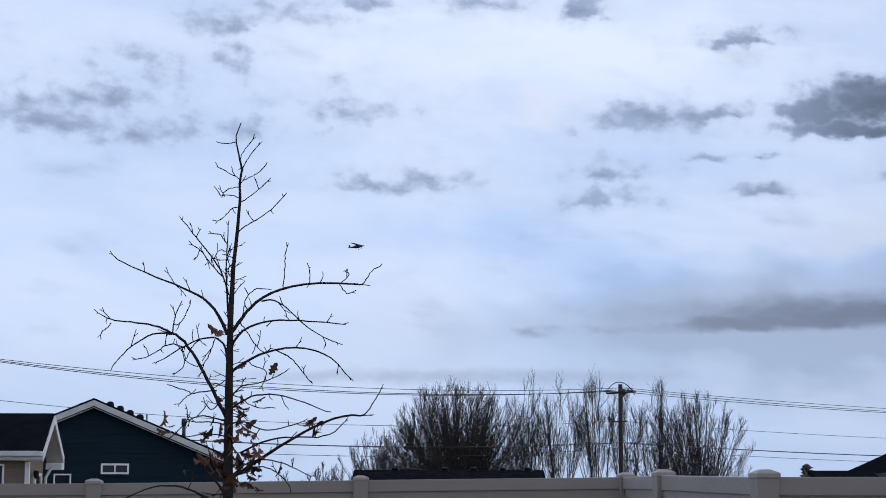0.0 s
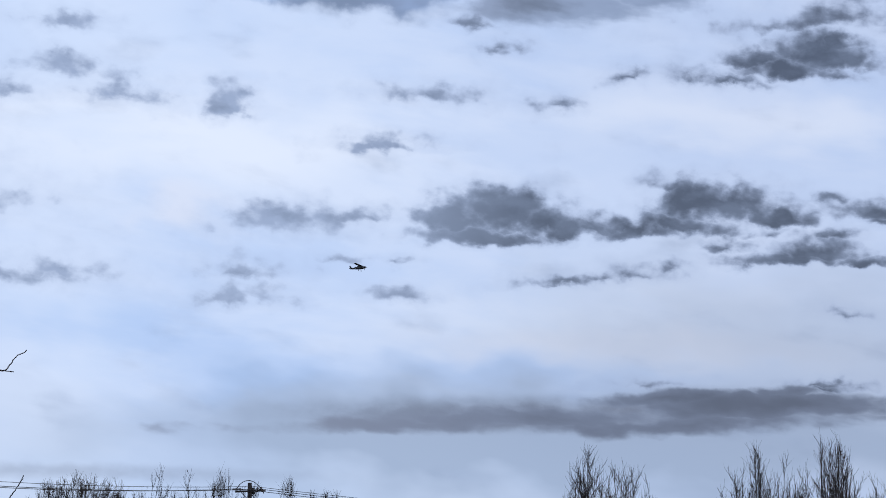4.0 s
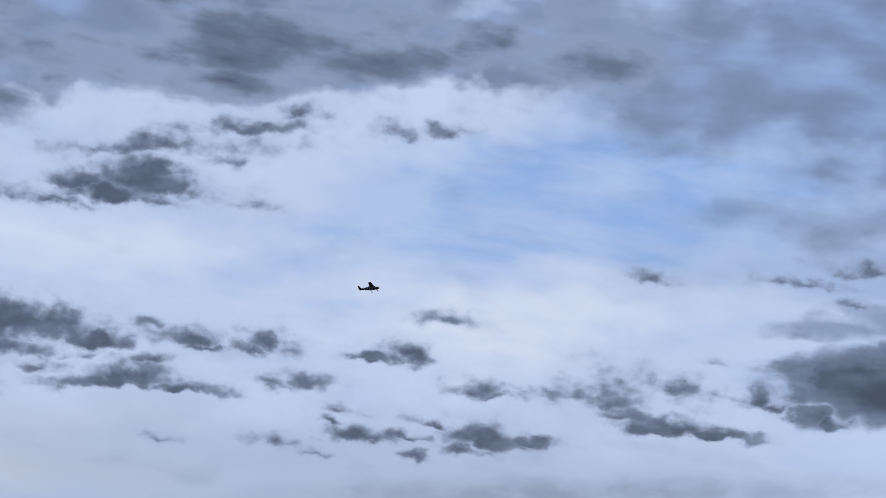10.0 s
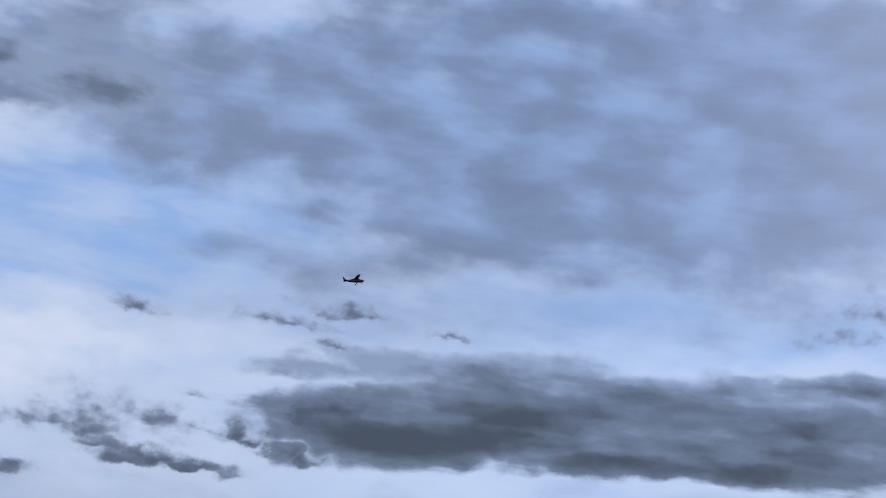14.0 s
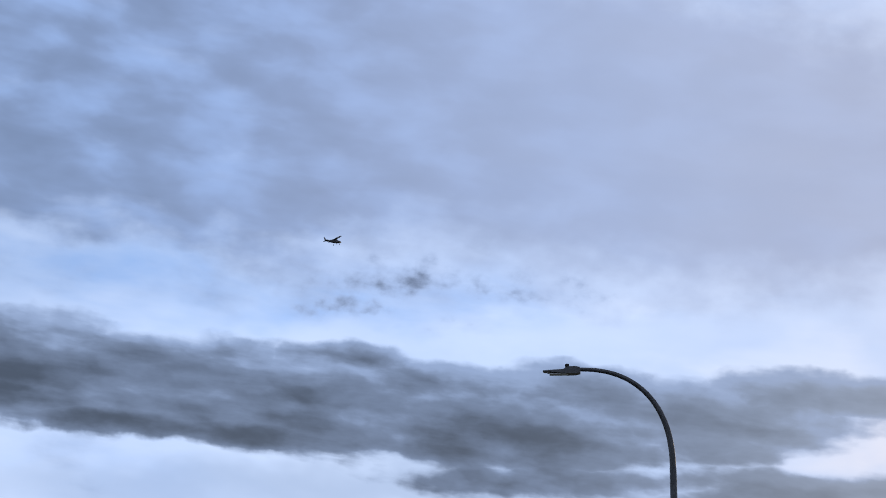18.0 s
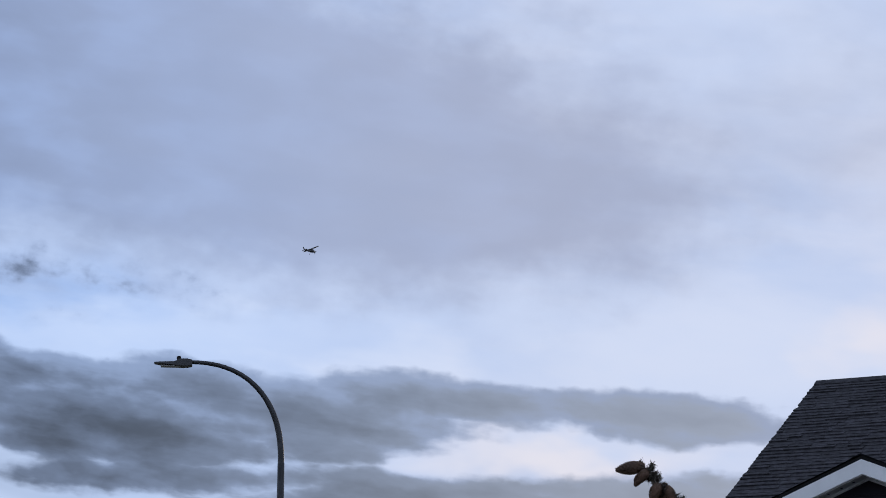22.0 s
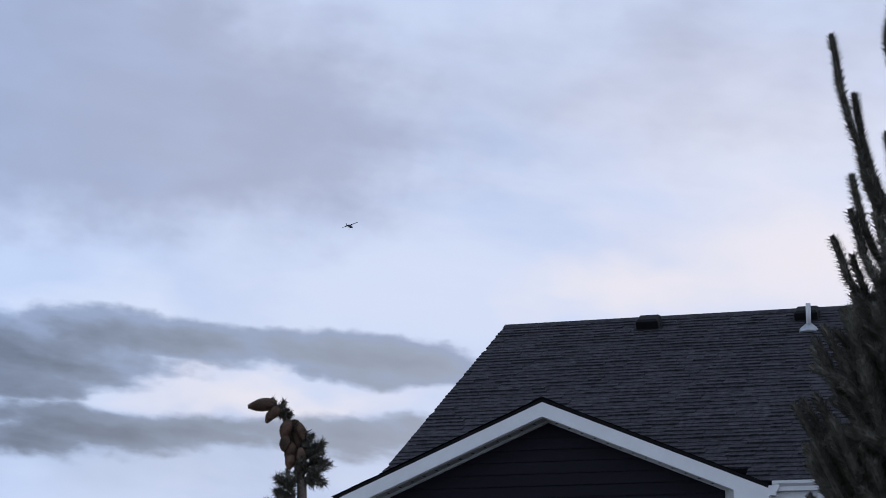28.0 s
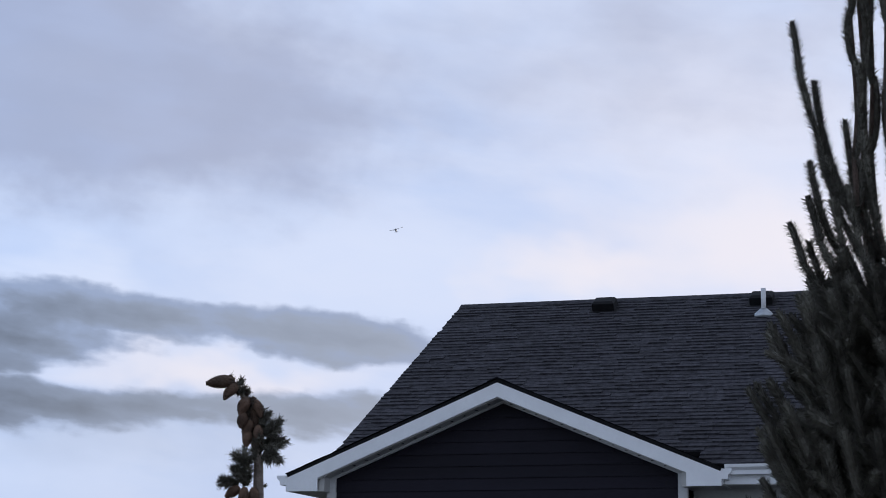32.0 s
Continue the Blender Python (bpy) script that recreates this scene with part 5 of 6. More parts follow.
# ---- utility poles and wires ----
def build_poles():
    spots = [(-27.0, 107.0), (12.17, 139.47), (60.0, 181.0)]
    ends = []
    for i, (x, y) in enumerate(spots):
        ax = Vector((spots[min(i + 1, 2)][0] - spots[max(i - 1, 0)][0], spots[min(i + 1, 2)][1] - spots[max(i - 1, 0)][1], 0)).normalized()
        rz = math.degrees(math.atan2(ax.y, ax.x)) - 90
        p = thing("utility_pole", pose(x, y, 0, 0, 0, rz), "tall dark wooden utility pole with insulators", "utility pole", "utility poles")
        part("pole", Shape().tube([(0, 0, 0), (0, 0, 10.35)], [0.19, 0.14], 10), WOOD_POLE, p, smooth=True)
        part("cross_arm", Shape().box(-1.25, 1.25, -0.16, -0.05, 9.72, 9.84), WOOD_POLE, p, "wooden cross-arm")
        part("lower_arm", Shape().box(-0.75, 0.75, -0.16, -0.05, 7.75, 7.84), WOOD_POLE, p, "short lower cross-arm")
        part("transformer", Shape().tube([(0.02, 0.3, 9.6), (0.02, 0.3, 9.64), (0.02, 0.3, 10.0), (0.02, 0.3, 10.05)], [0.1, 0.14, 0.14, 0.1], 10), STEEL_DARK, p, smooth=True)
        for xx in (-1.2, -0.8, 0.85, 1.2):
            part("insulator", Shape().tube([(xx, -0.1, 9.84), (xx, -0.1, 9.92), (xx, -0.1, 9.98), (xx, -0.1, 10.04)], [0.03, 0.075, 0.055, 0.03], 8), PORCELAIN, p, smooth=True)
        for k, yy in enumerate((-0.5, 0.45)):
            part("strain_insulator", Shape().tube([(-0.5 + k, yy, 9.9), (-0.5 + k, yy * 2.2, 9.86)], [0.07, 0.07], 8), PORCELAIN, p)
        part("jumper", Shape().tube(bez((0, -1.3, 9.8), (0, -0.7, 10.75), (0, 0.6, 10.75), (0, 1.4, 9.7), 12), 0.03, 5), WIRE, p, "looped jumper wire")
        part("brace", Shape().tube([(-0.7, -0.1, 9.72), (0, -0.1, 9.2)], 0.03, 5).tube([(0.7, -0.1, 9.72), (0, -0.1, 9.2)], 0.03, 5), STEEL_DARK, p)
        ends.append(pose(x, y, 0, 0, 0, rz))
    for k, (a, b) in enumerate(zip(ends, ends[1:])):
        for xx, z, sag, r in ((-1.0, 9.98, 1.0, 0.022), (0.3, 10.1, 0.8, 0.018), (1.0, 9.9, 0.95, 0.022), (-0.3, 7.86, 0.85, 0.016), (0.1, 6.38, 0.7, 0.035), (0.1, 6.0, 0.9, 0.016)):
            near = 0.25 if k == 0 and z > 9 else 1.0
            p, q = a @ Vector((xx * near, 0, z * near + 9.99 * (1 - near))), b @ Vector((xx, 0, z))
            pts = [p.lerp(q, i / 24) - Vector((0, 0, (sag * 1.1 if k == 0 else sag * 0.5) * 4 * (i / 24) * (1 - i / 24))) for i in range(25)]
            single("power_line", Shape().tube(pts, r, 5), WIRE, "thin black overhead cable sagging between poles", "cable", "overhead cables")


build_poles()


# ---- far bare trees ----
def bare_tree(x, y, height, width, style, seed, label, stems=60, thick=0.05, name="bare_tree", base=0.12, group="far bare trees"):
    """A leafless crown: limbs that fan out of one foot, boughs along them, and fine twigs that end at the crown's outline. style: round, upright."""
    rnd = random.Random(seed)
    t = thing(name, pose(x, y, 0, 0, 0, 0), label, "tree", group)
    part("trunk", Shape().tube([(0, 0, 0), (0.03, 0, height * base), (0, 0.05, height * base * 2.2)], [height * 0.020, height * 0.014, height * 0.008], 8), FAR_BARK, t, smooth=True)
    big, fine = Shape(), Shape()
    low = height * (0.30 if style == "round" else 0.1)
    bulge = [rnd.uniform(0.93, 1.04) for _ in range(9)]

    def outline(p):
        """How far p lies out of the crown, 1 at its rim."""
        a = bulge[int((math.atan2(p.y, p.x) / math.tau + 0.5) * 8.99)] if style == "round" else 1.0
        r = math.hypot(p.x, p.y) / (width / 2 * a)
        z = max(0.0, (p.z - low) / (height - low))
        return math.hypot(r, z) if style == "round" else max(z, r * 0.75 + z * 0.35)

    def sprig(shape, p, d, ln, r, rise, bend=0.2):
        """A branch from p along d that turns upwards and stays within the outline."""
        q = p + d * ln * 0.5
        e = q + (d + Vector((rnd.gauss(0, bend), rnd.gauss(0, bend), rise))).normalized() * ln * 0.5
        over = outline(e)
        if over > 1.0:
            e = p.lerp(e, max(0.15, 1 - (over - 1) * 4.5))
            q = p.lerp(e, 0.5)
        shape.tube([p, q, e], [r, r * 0.75, r * 0.5], 3, False)
        return [p, q, e]

    for s in range(stems):
        a, u = rnd.uniform(0, math.tau), math.sqrt(rnd.random())
        d = Vector((math.cos(a), math.sin(a), 0))
        z0 = height * base * rnd.uniform(0.5, 1.6)
        if style == "round":
            tip = d * u * width / 2 * 0.97 + Vector((0, 0, low + (height - low) * math.sqrt(max(0.0, 1 - u * u)))) * rnd.uniform(0.88, 0.97)
            c1, c2 = 0.30, 0.72
        else:
            tip = d * u * width / 2 + Vector((0, 0, height * (1 - 0.36 * u ** 1.6) * rnd.uniform(0.88, 0.98)))
            c1, c2 = 0.62, 0.92
        rise = tip.z - z0
        flat_tip = Vector((tip.x, tip.y, 0))
        pts = bez((0, 0, z0), flat_tip * c1 + Vector((0, 0, z0 + rise * 0.26)), flat_tip * c2 + Vector((0, 0, z0 + rise * 0.62)), tip, 7)
        pts = [p + Vector((rnd.gauss(0, 1), rnd.gauss(0, 1), 0)) * 0.007 * height * (i / 7) for i, p in enumerate(pts)]
        big.tube(pts, taper(thick * rnd.uniform(0.7, 1.2), thick * 0.28, 7, 0.7), 4, False)
        for _ in range(8 if style == "round" else 11):
            w = rnd.uniform(1.6, 6.8)
            i = int(w)
            p = pts[i].lerp(pts[i + 1], w - i)
            way = (pts[i + 1] - pts[i]).normalized()
            out = (way * 0.9 + Vector((rnd.gauss(0, 0.33), rnd.gauss(0, 0.33), 0.25))).normalized()
            twig = sprig(big, p, out, height * (0.05 + 0.17 * (1 - w / 7) + rnd.uniform(0, 0.05)), thick * 0.30, 0.35)
            for _ in range(7):
                q = twig[0].lerp(twig[2], rnd.uniform(0.25, 1.0))
                o2 = ((twig[2] - twig[0]).normalized() * 0.8 + Vector((rnd.gauss(0, 0.4), rnd.gauss(0, 0.4), 0.3))).normalized()
                sprig(fine, q, o2, height * rnd.uniform(0.035, 0.085), 0.0115, 0.35, 0.22)
    tagged(part("branchwork", big, FAR_BARK, t, "upright dark limbs"), kind="stuff")
    tagged(part("crown", fine, FAR_BARK, t, "fine bare twigs"), kind="stuff")


bare_tree(1.4, 170, 12.9, 14.6, "round", 1, "large rounded leafless tree with dense dark twigs", 280, 0.04)
bare_tree(-5.0, 172, 8.9, 9.0, "round", 2, "smaller leafless tree with fine twigs", 80, 0.04)
bare_tree(7.0, 166, 13.0, 4.2, "upright", 23, "slender leafless tree with upright limbs", 18, 0.045)
bare_tree(9.6, 165, 12.9, 4.6, "upright", 3, "slender leafless tree with upright limbs", 18, 0.048)
bare_tree(12.3, 163, 13.9, 4.0, "upright", 4, "tall slender leafless tree with upright limbs", 16, 0.05)
bare_tree(14.6, 162, 12.3, 3.2, "upright", 5, "tall slender leafless tree with upright limbs", 13, 0.048)
bare_tree(17.0, 160, 12.3, 4.8, "upright", 6, "leafless tree with crowded upright limbs", 24, 0.046, base=0.07)
bare_tree(20.2, 160, 11.5, 9.4, "round", 7, "rounded leafless tree with crowded limbs", 80, 0.045, base=0.05)
bare_tree(-9.3, 165, 5.6, 6.0, "round", 8, "low leafless bush with fine twigs", 40, 0.045, "bare_bush")
bare_tree(-12.6, 160, 5.0, 3.0, "round", 18, "low leafless bush with fine twigs", 18, 0.04, "bare_bush")
bare_tree(24.5, 150, 4.6, 2.0, "upright", 9, "small leafless bush behind the fence", 12, 0.04, "bare_bush")
bare_tree(37.4, 145, 14.0, 3.8, "upright", 10, "tall narrow leafless poplar", 28, 0.065)
bare_tree(40.6, 146, 13.7, 5.6, "upright", 11, "leafless poplar with spreading upright limbs", 24, 0.065)
bare_tree(43.4, 150, 9.0, 3.4, "round", 12, "low leafless tree beside the poplars", 22, 0.05)
bare_tree(49.6, 141, 14.4, 7.0, "upright", 13, "tall leafless poplar with dense upright limbs", 36, 0.065)
bare_tree(54.2, 140, 15.35, 5.2, "upright", 14, "tall pointed leafless poplar", 32, 0.065)
bare_tree(57.8, 138, 12.8, 4.4, "upright", 15, "leafless poplar in a row", 30, 0.055)


def small_conifer(x, y, h, seed):
    rnd = random.Random(seed)
    t = thing("small_conifer", pose(x, y, 0), "small dark evergreen conifer behind the fence", "tree")
    part("trunk", Shape().tube([(0, 0, 0), (0, 0, h)], [h * 0.025, 0.01], 6), SPRUCE_BARK, t)
    s = Shape()
    for i in range(420):
        z = h * (0.12 + 0.88 * rnd.random())
        a = rnd.uniform(0, 2 * math.pi)
        r = h * 0.125 * math.sqrt(max(0.02, 1 - (z / h) ** 8)) * rnd.uniform(0.5, 1.1)
        p = Vector((0, 0, z))
        e = Vector((math.cos(a) * r, math.sin(a) * r, z + r * 0.25))
        s.tube([p.lerp(e, 0.3), e], [0.07, 0.02], 3)
    part("crown", s, NEEDLE, t, "dense dark green sprays")


small_conifer(16.9, 95, 3.85, 5)


# ---- charcoal house with the big roof ----
def build_charcoal_house():
    h = thing("charcoal_house", pose(25.739, 4.865, 0, 0, 0, -96.47), "charcoal lap-sided house with white rake boards and a dark shingle roof", "house")
    apex, k, half = 4.80, 0.413, 2.76
    ze, zr, yr, xl, xr = 3.66, 6.812, 6.4, -2.335, 9.0
    km = (zr - ze) / yr
    edge = lambda x: apex - k * abs(x)
    # front wing under the small gable
    part("wall", Shape().prism([(-2.24, 0.3, 0), (2.24, 0.3, 0), (2.24, 0.3, edge(2.24) - 0.2), (0, 0.3, apex - 0.2), (-2.24, 0.3, edge(2.24) - 0.2)], (0, 0.2, 0)), CHARCOAL, h)
    part("wall", Shape().box(-2.24, -2.05, 0.5, 2.6, 0, 3.5), CHARCOAL, h)
    part("wall", Shape().box(2.05, 2.24, 0.5, 2.6, 0, 3.5), CHARCOAL, h)
    lap_siding(h, CHARCOAL, -2.2, 2.2, 0.3, 4.6, 0.3, lambda x: edge(x) - 0.22, 0.15)
    for sgn in (-1, 1):
        e = sgn * half
        run = 2.3
        slab(h, "gable_roof", [(0, 0.0, apex + 0.002), (e, 0.0, edge(half) + 0.002), (e, 0.55, edge(half) + 0.002), (0, run, apex + 0.002)], 0.05, VENT_BLACK, "dark underlay edge of the roof")
        up = Vector((-sgn * half, 0, k * half))
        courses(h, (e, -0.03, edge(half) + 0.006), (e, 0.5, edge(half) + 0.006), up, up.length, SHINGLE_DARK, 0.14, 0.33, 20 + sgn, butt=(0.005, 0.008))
        part("rake_board", Shape().prism([(0, -0.015, apex - 0.048), (e, -0.015, edge(half) - 0.048), (e, -0.015, edge(half) - 0.215), (sgn * 2.34, -0.015, edge(half) - 0.215), (sgn * 2.34, -0.015, edge(2.34) - 0.225), (0, -0.015, apex - 0.225)], (0, 0.035, 0)), TRIM, h, "wide white rake board")
        part("soffit", Shape().prism([(0, 0.02, apex - 0.225), (sgn * 2.34, 0.02, edge(2.34) - 0.225), (sgn * 2.34, 0.02, edge(2.34) - 0.24), (0, 0.02, apex - 0.24)], (0, 0.28, 0)), SOFFIT, h, "perforated grey soffit")
        part("frieze_board", Shape().prism([(0, 0.262, apex - 0.235), (sgn * 2.26, 0.262, edge(2.26) - 0.235), (sgn * 2.26, 0.262, edge(2.26) - 0.275), (0, 0.262, apex - 0.275)], (0, 0.03, 0)), TRIM_GREYER, h)
        for i in range(13):
            x = sgn * (0.15 + 0.16 * i)
            part("soffit_hole", Shape().box(x - 0.02, x + 0.02, 0.13, 0.15, edge(x) - 0.246, edge(x) - 0.2385, None), VENT_BLACK, h)
        part("eave_box", Shape().box(min(sgn * 2.27, e), max(sgn * 2.27, e), 0.06, 2.2, edge(half) - 0.215, edge(half) - 0.03), SOFFIT, h)
        part("eave_fascia", Shape().box(e - 0.015, e + 0.015, 0.02, 2.2, edge(half) - 0.2, edge(half) - 0.01), TRIM, h)
        prof = [(e, edge(half) - 0.015), (e + sgn * 0.125, edge(half) - 0.015), (e + sgn * 0.12, edge(half) - 0.05), (e + sgn * 0.085, edge(half) - 0.085), (e + sgn * 0.08, edge(half) - 0.135), (e, edge(half) - 0.135)]
        part("gutter", Shape().prism([(x, -0.02, z) for x, z in prof], (0, 2.2 if sgn < 0 else 0.30, 0)), TRIM, h, "white moulded gutter")
        part("corner_board", Shape().box(sgn * 2.25 - 0.06, sgn * 2.25 + 0.06, 0.255, 0.33, 0, edge(2.25) - 0.24), TRIM_GREYER, h, "white corner board", bevel=0.006)
    part("ridge_cap", Shape().prism([(-0.13, -0.03, apex - 0.035), (0, -0.03, apex + 0.022), (0.13, -0.03, apex - 0.035), (0, -0.03, apex + 0.004)], (0, 2.3, 0)), SHINGLE_DARK, h)
    # main body
    part("wall", Shape().prism([(xl + 0.3, 0.75, 0), (xl + 0.3, 12.1, 0), (xl + 0.3, 12.1, ze), (xl + 0.3, yr, zr - 0.25), (xl + 0.3, 0.75, ze)], (0.2, 0, 0)), CHARCOAL, h)
    part("wall", Shape().box(2.25, xr - 0.3, 0.75, 0.95, 0, ze - 0.1), CHARCOAL, h)
    part("wall", Shape().box(xl + 0.3, xr - 0.3, 11.9, 12.1, 0, ze - 0.1), CHARCOAL, h)
    part("wall", Shape().prism([(xr - 0.3, 0.75, 0), (xr - 0.3, 12.1, 0), (xr - 0.3, 12.1, ze), (xr - 0.3, yr, zr - 0.25), (xr - 0.3, 0.75, ze)], (-0.2, 0, 0)), CHARCOAL, h)
    lap_siding(h, CHARCOAL, 2.32, 6.0, 0.3, 3.35, 0.75, lambda x: 9.0, 0.15)
    y0 = 0.10
    z_at = lambda y: ze + (y) * km
    ya, step = 0.477, 0.140
    slab(h, "main_roof", [(xl, ya, z_at(ya)), (xr, ya, z_at(ya)), (xr, yr, zr), (xl, yr, zr)], 0.05, VENT_BLACK, "dark underlay edge of the roof")
    slab(h, "eave_roof", [(2.45, y0, z_at(y0)), (xr, y0, z_at(y0)), (xr, ya, z_at(ya)), (2.45, ya, z_at(ya))], 0.05, VENT_BLACK, "dark underlay edge of the eave")
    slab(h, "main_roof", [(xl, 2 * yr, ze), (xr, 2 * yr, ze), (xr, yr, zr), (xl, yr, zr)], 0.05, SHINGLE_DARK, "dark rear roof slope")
    slope = Vector((0, yr, zr - ze))
    courses(h, (2.45, y0, z_at(y0) + 0.004), (xr, y0, z_at(y0) + 0.004), slope, 3.2 * step, SHINGLE, step, 0.30, 8, butt=(0.010, 0.030))
    courses(h, (xl - 0.02, ya, z_at(ya) + 0.004), (xr, ya, z_at(ya) + 0.004), slope, slope.length * (yr - ya) / yr, SHINGLE, step, 0.30, 7, keep=300, butt=(0.010, 0.030))
    part("ridge_cap", Shape().prism([(xl - 0.02, yr - 0.14, zr - 0.045), (xl - 0.02, yr, zr + 0.035), (xl - 0.02, yr + 0.14, zr - 0.045), (xl - 0.02, yr, zr)], (xr - xl, 0, 0)), SHINGLE, h)
    part("rake_trim", Shape().prism([(xl, ya, z_at(ya) - 0.055), (xl, yr, zr - 0.055), (xl, yr, zr - 0.2), (xl, ya, z_at(ya) - 0.2)], (0.03, 0, 0)), TRIM, h)
    prof = [(y0, z_at(y0) - 0.01), (y0 - 0.125, z_at(y0) - 0.01), (y0 - 0.12, z_at(y0) - 0.045), (y0 - 0.085, z_at(y0) - 0.08), (y0 - 0.08, z_at(y0) - 0.13), (y0, z_at(y0) - 0.13)]
    part("gutter", Shape().prism([(2.80, y, z) for y, z in prof], (xr - 2.80, 0, 0)), TRIM, h, "white moulded gutter")
    part("eave_fascia", Shape().box(2.78, xr, y0, y0 + 0.02, z_at(y0) - 0.24, z_at(y0) - 0.05), TRIM, h)
    part("eave_soffit", Shape().box(2.78, xr, y0 + 0.02, 0.8, z_at(y0) - 0.25, z_at(y0) - 0.235), SOFFIT, h)
    part("eave_trim", Shape().box(2.3, xr - 0.3, 0.71, 0.75, ze - 0.36, ze - 0.12), TRIM_GREYER, h)
    ang = math.degrees(math.atan(km))
    for x in (0.06, 2.46, 5.3):
        roof_vent(h, x, 6.0, z_at(6.0) + 0.01, ang, 0.34)
    px, py = 2.55, 5.45
    pipe = part("vent_pipe", Shape().tube([(px, py, z_at(py) - 0.02), (px, py, z_at(py) + 0.40)], 0.036, 14), PVC, h, "white plastic vent pipe", smooth=True)
    part("flashing", Shape().tube([(px, py, z_at(py) - 0.05), (px, py, z_at(py) + 0.03), (px, py, z_at(py) + 0.10)], [0.17, 0.13, 0.05], 14), GALV, pipe, "pale metal flashing", smooth=True)
    part("splash_block", Shape().box(2.22, 2.42, 0.62, 0.72, edge(2.3) + 0.02, edge(2.3) + 0.08), CONE, h, "rusty flashing piece in the valley")
    small_window(h, 3.3, 0.74, 2.2, 0.9, 1.1, 2)


build_charcoal_house()


# ---- spruces ----
def shoot_mesh(length, needles, seed, needle_len=0.022, fan=0.75, name="shoot", half=0.0017, core=0.007):
    """A needled shoot along +z."""
    rnd = random.Random(seed)
    s = Shape()
    bend = rnd.uniform(-0.04, 0.04)
    axis = [Vector((bend * math.sin(3 * u) * length, 0, u * length)) for u in (i / 6 for i in range(7))]
    s.tube(axis, [core * q for q in (0.8, 1.0, 1.0, 0.98, 0.95, 0.95, 0.7)], 6)
    for i in range(needles):
        u = (i + rnd.random()) / needles
        p = Vector((bend * math.sin(3 * u) * length, 0, u * length))
        a = rnd.uniform(0, 2 * math.pi)
        lean = rnd.uniform(0.35, 0.9) if u < 0.93 else rnd.uniform(0.05, 0.7)
        out = Vector((math.cos(a), math.sin(a), 0))
        d = (out * math.sin(lean * fan + 0.35) + Vector((0, 0, math.cos(lean * fan + 0.35)))).normalized()
        ln = needle_len * rnd.choice((0.7, 0.95, 1.0, 1.05)) * rnd.uniform(0.9, 1.1) * (1.0 if u < 0.94 else 0.5)
        side = d.cross(Vector((0.2, 0.5, 0.9))).normalized() * half
        ridge = d.cross(side).normalized() * half * 1.2
        b, e = p + out * 0.003, p + d * ln + Vector((0, 0, 0.003))
        s.add([b + side, b - side, b + ridge, e], [(0, 2, 3), (2, 1, 3)])
    return s.mesh(name)


SHOOTS = [shoot_mesh(0.30, 330, 41, 0.038, 0.62, core=0.010, half=0.0021), shoot_mesh(0.22, 250, 42, 0.038, 0.65, core=0.0095, half=0.0021), shoot_mesh(0.42, 460, 43, 0.037, 0.6, core=0.011, half=0.0021), shoot_mesh(0.14, 170, 44, 0.038, 0.7, core=0.009, half=0.0021),
          shoot_mesh(0.075, 110, 45, 0.034, 1.1, half=0.0021), shoot_mesh(0.05, 76, 46, 0.032, 1.2, half=0.0021),
          shoot_mesh(0.26, 520, 48, 0.036, 0.8, half=0.0024, core=0.014), shoot_mesh(0.17, 360, 49, 0.036, 0.85, half=0.0024, core=0.014)]
LENGTHS = [0.30, 0.22, 0.42, 0.14, 0.075, 0.05, 0.26, 0.17]
SHOOTS_DRY = shoot_mesh(0.045, 34, 47, 0.026, 1.2, "dry_shoot", 0.003)
SHOOTS_DRY.materials.append(NEEDLE_BROWN)
for sm in SHOOTS:
    sm.materials.append(NEEDLE)


def aim_z(p, d, roll=0.0, scale=1.0, wide=None):
    w = scale if wide is None else wide
    return Matrix.Translation(p) @ Vector(d).to_track_quat("Z", "Y").to_matrix().to_4x4() @ pose(0, 0, 0, 0, 0, roll) @ Matrix.Diagonal((w, w, scale, 1))


def needled_branch(tree, wood, pts, rnd, kind=None, r0=0.011, wide=1.0):
    """A branch of wood clothed in shoots along its way."""
    wood.tube(pts, taper(r0, 0.005, len(pts) - 1), 6)
    for i in range(len(pts) - 1):
        d = pts[i + 1] - pts[i]
        k = rnd.choice((0, 1)) if kind is None else kind
        part("shoot", SHOOTS[k], NEEDLE, tree, m=aim_z(pts[i], d, rnd.uniform(0, 360), d.length * 1.12 / LENGTHS[k], wide * rnd.uniform(0.9, 1.1)))


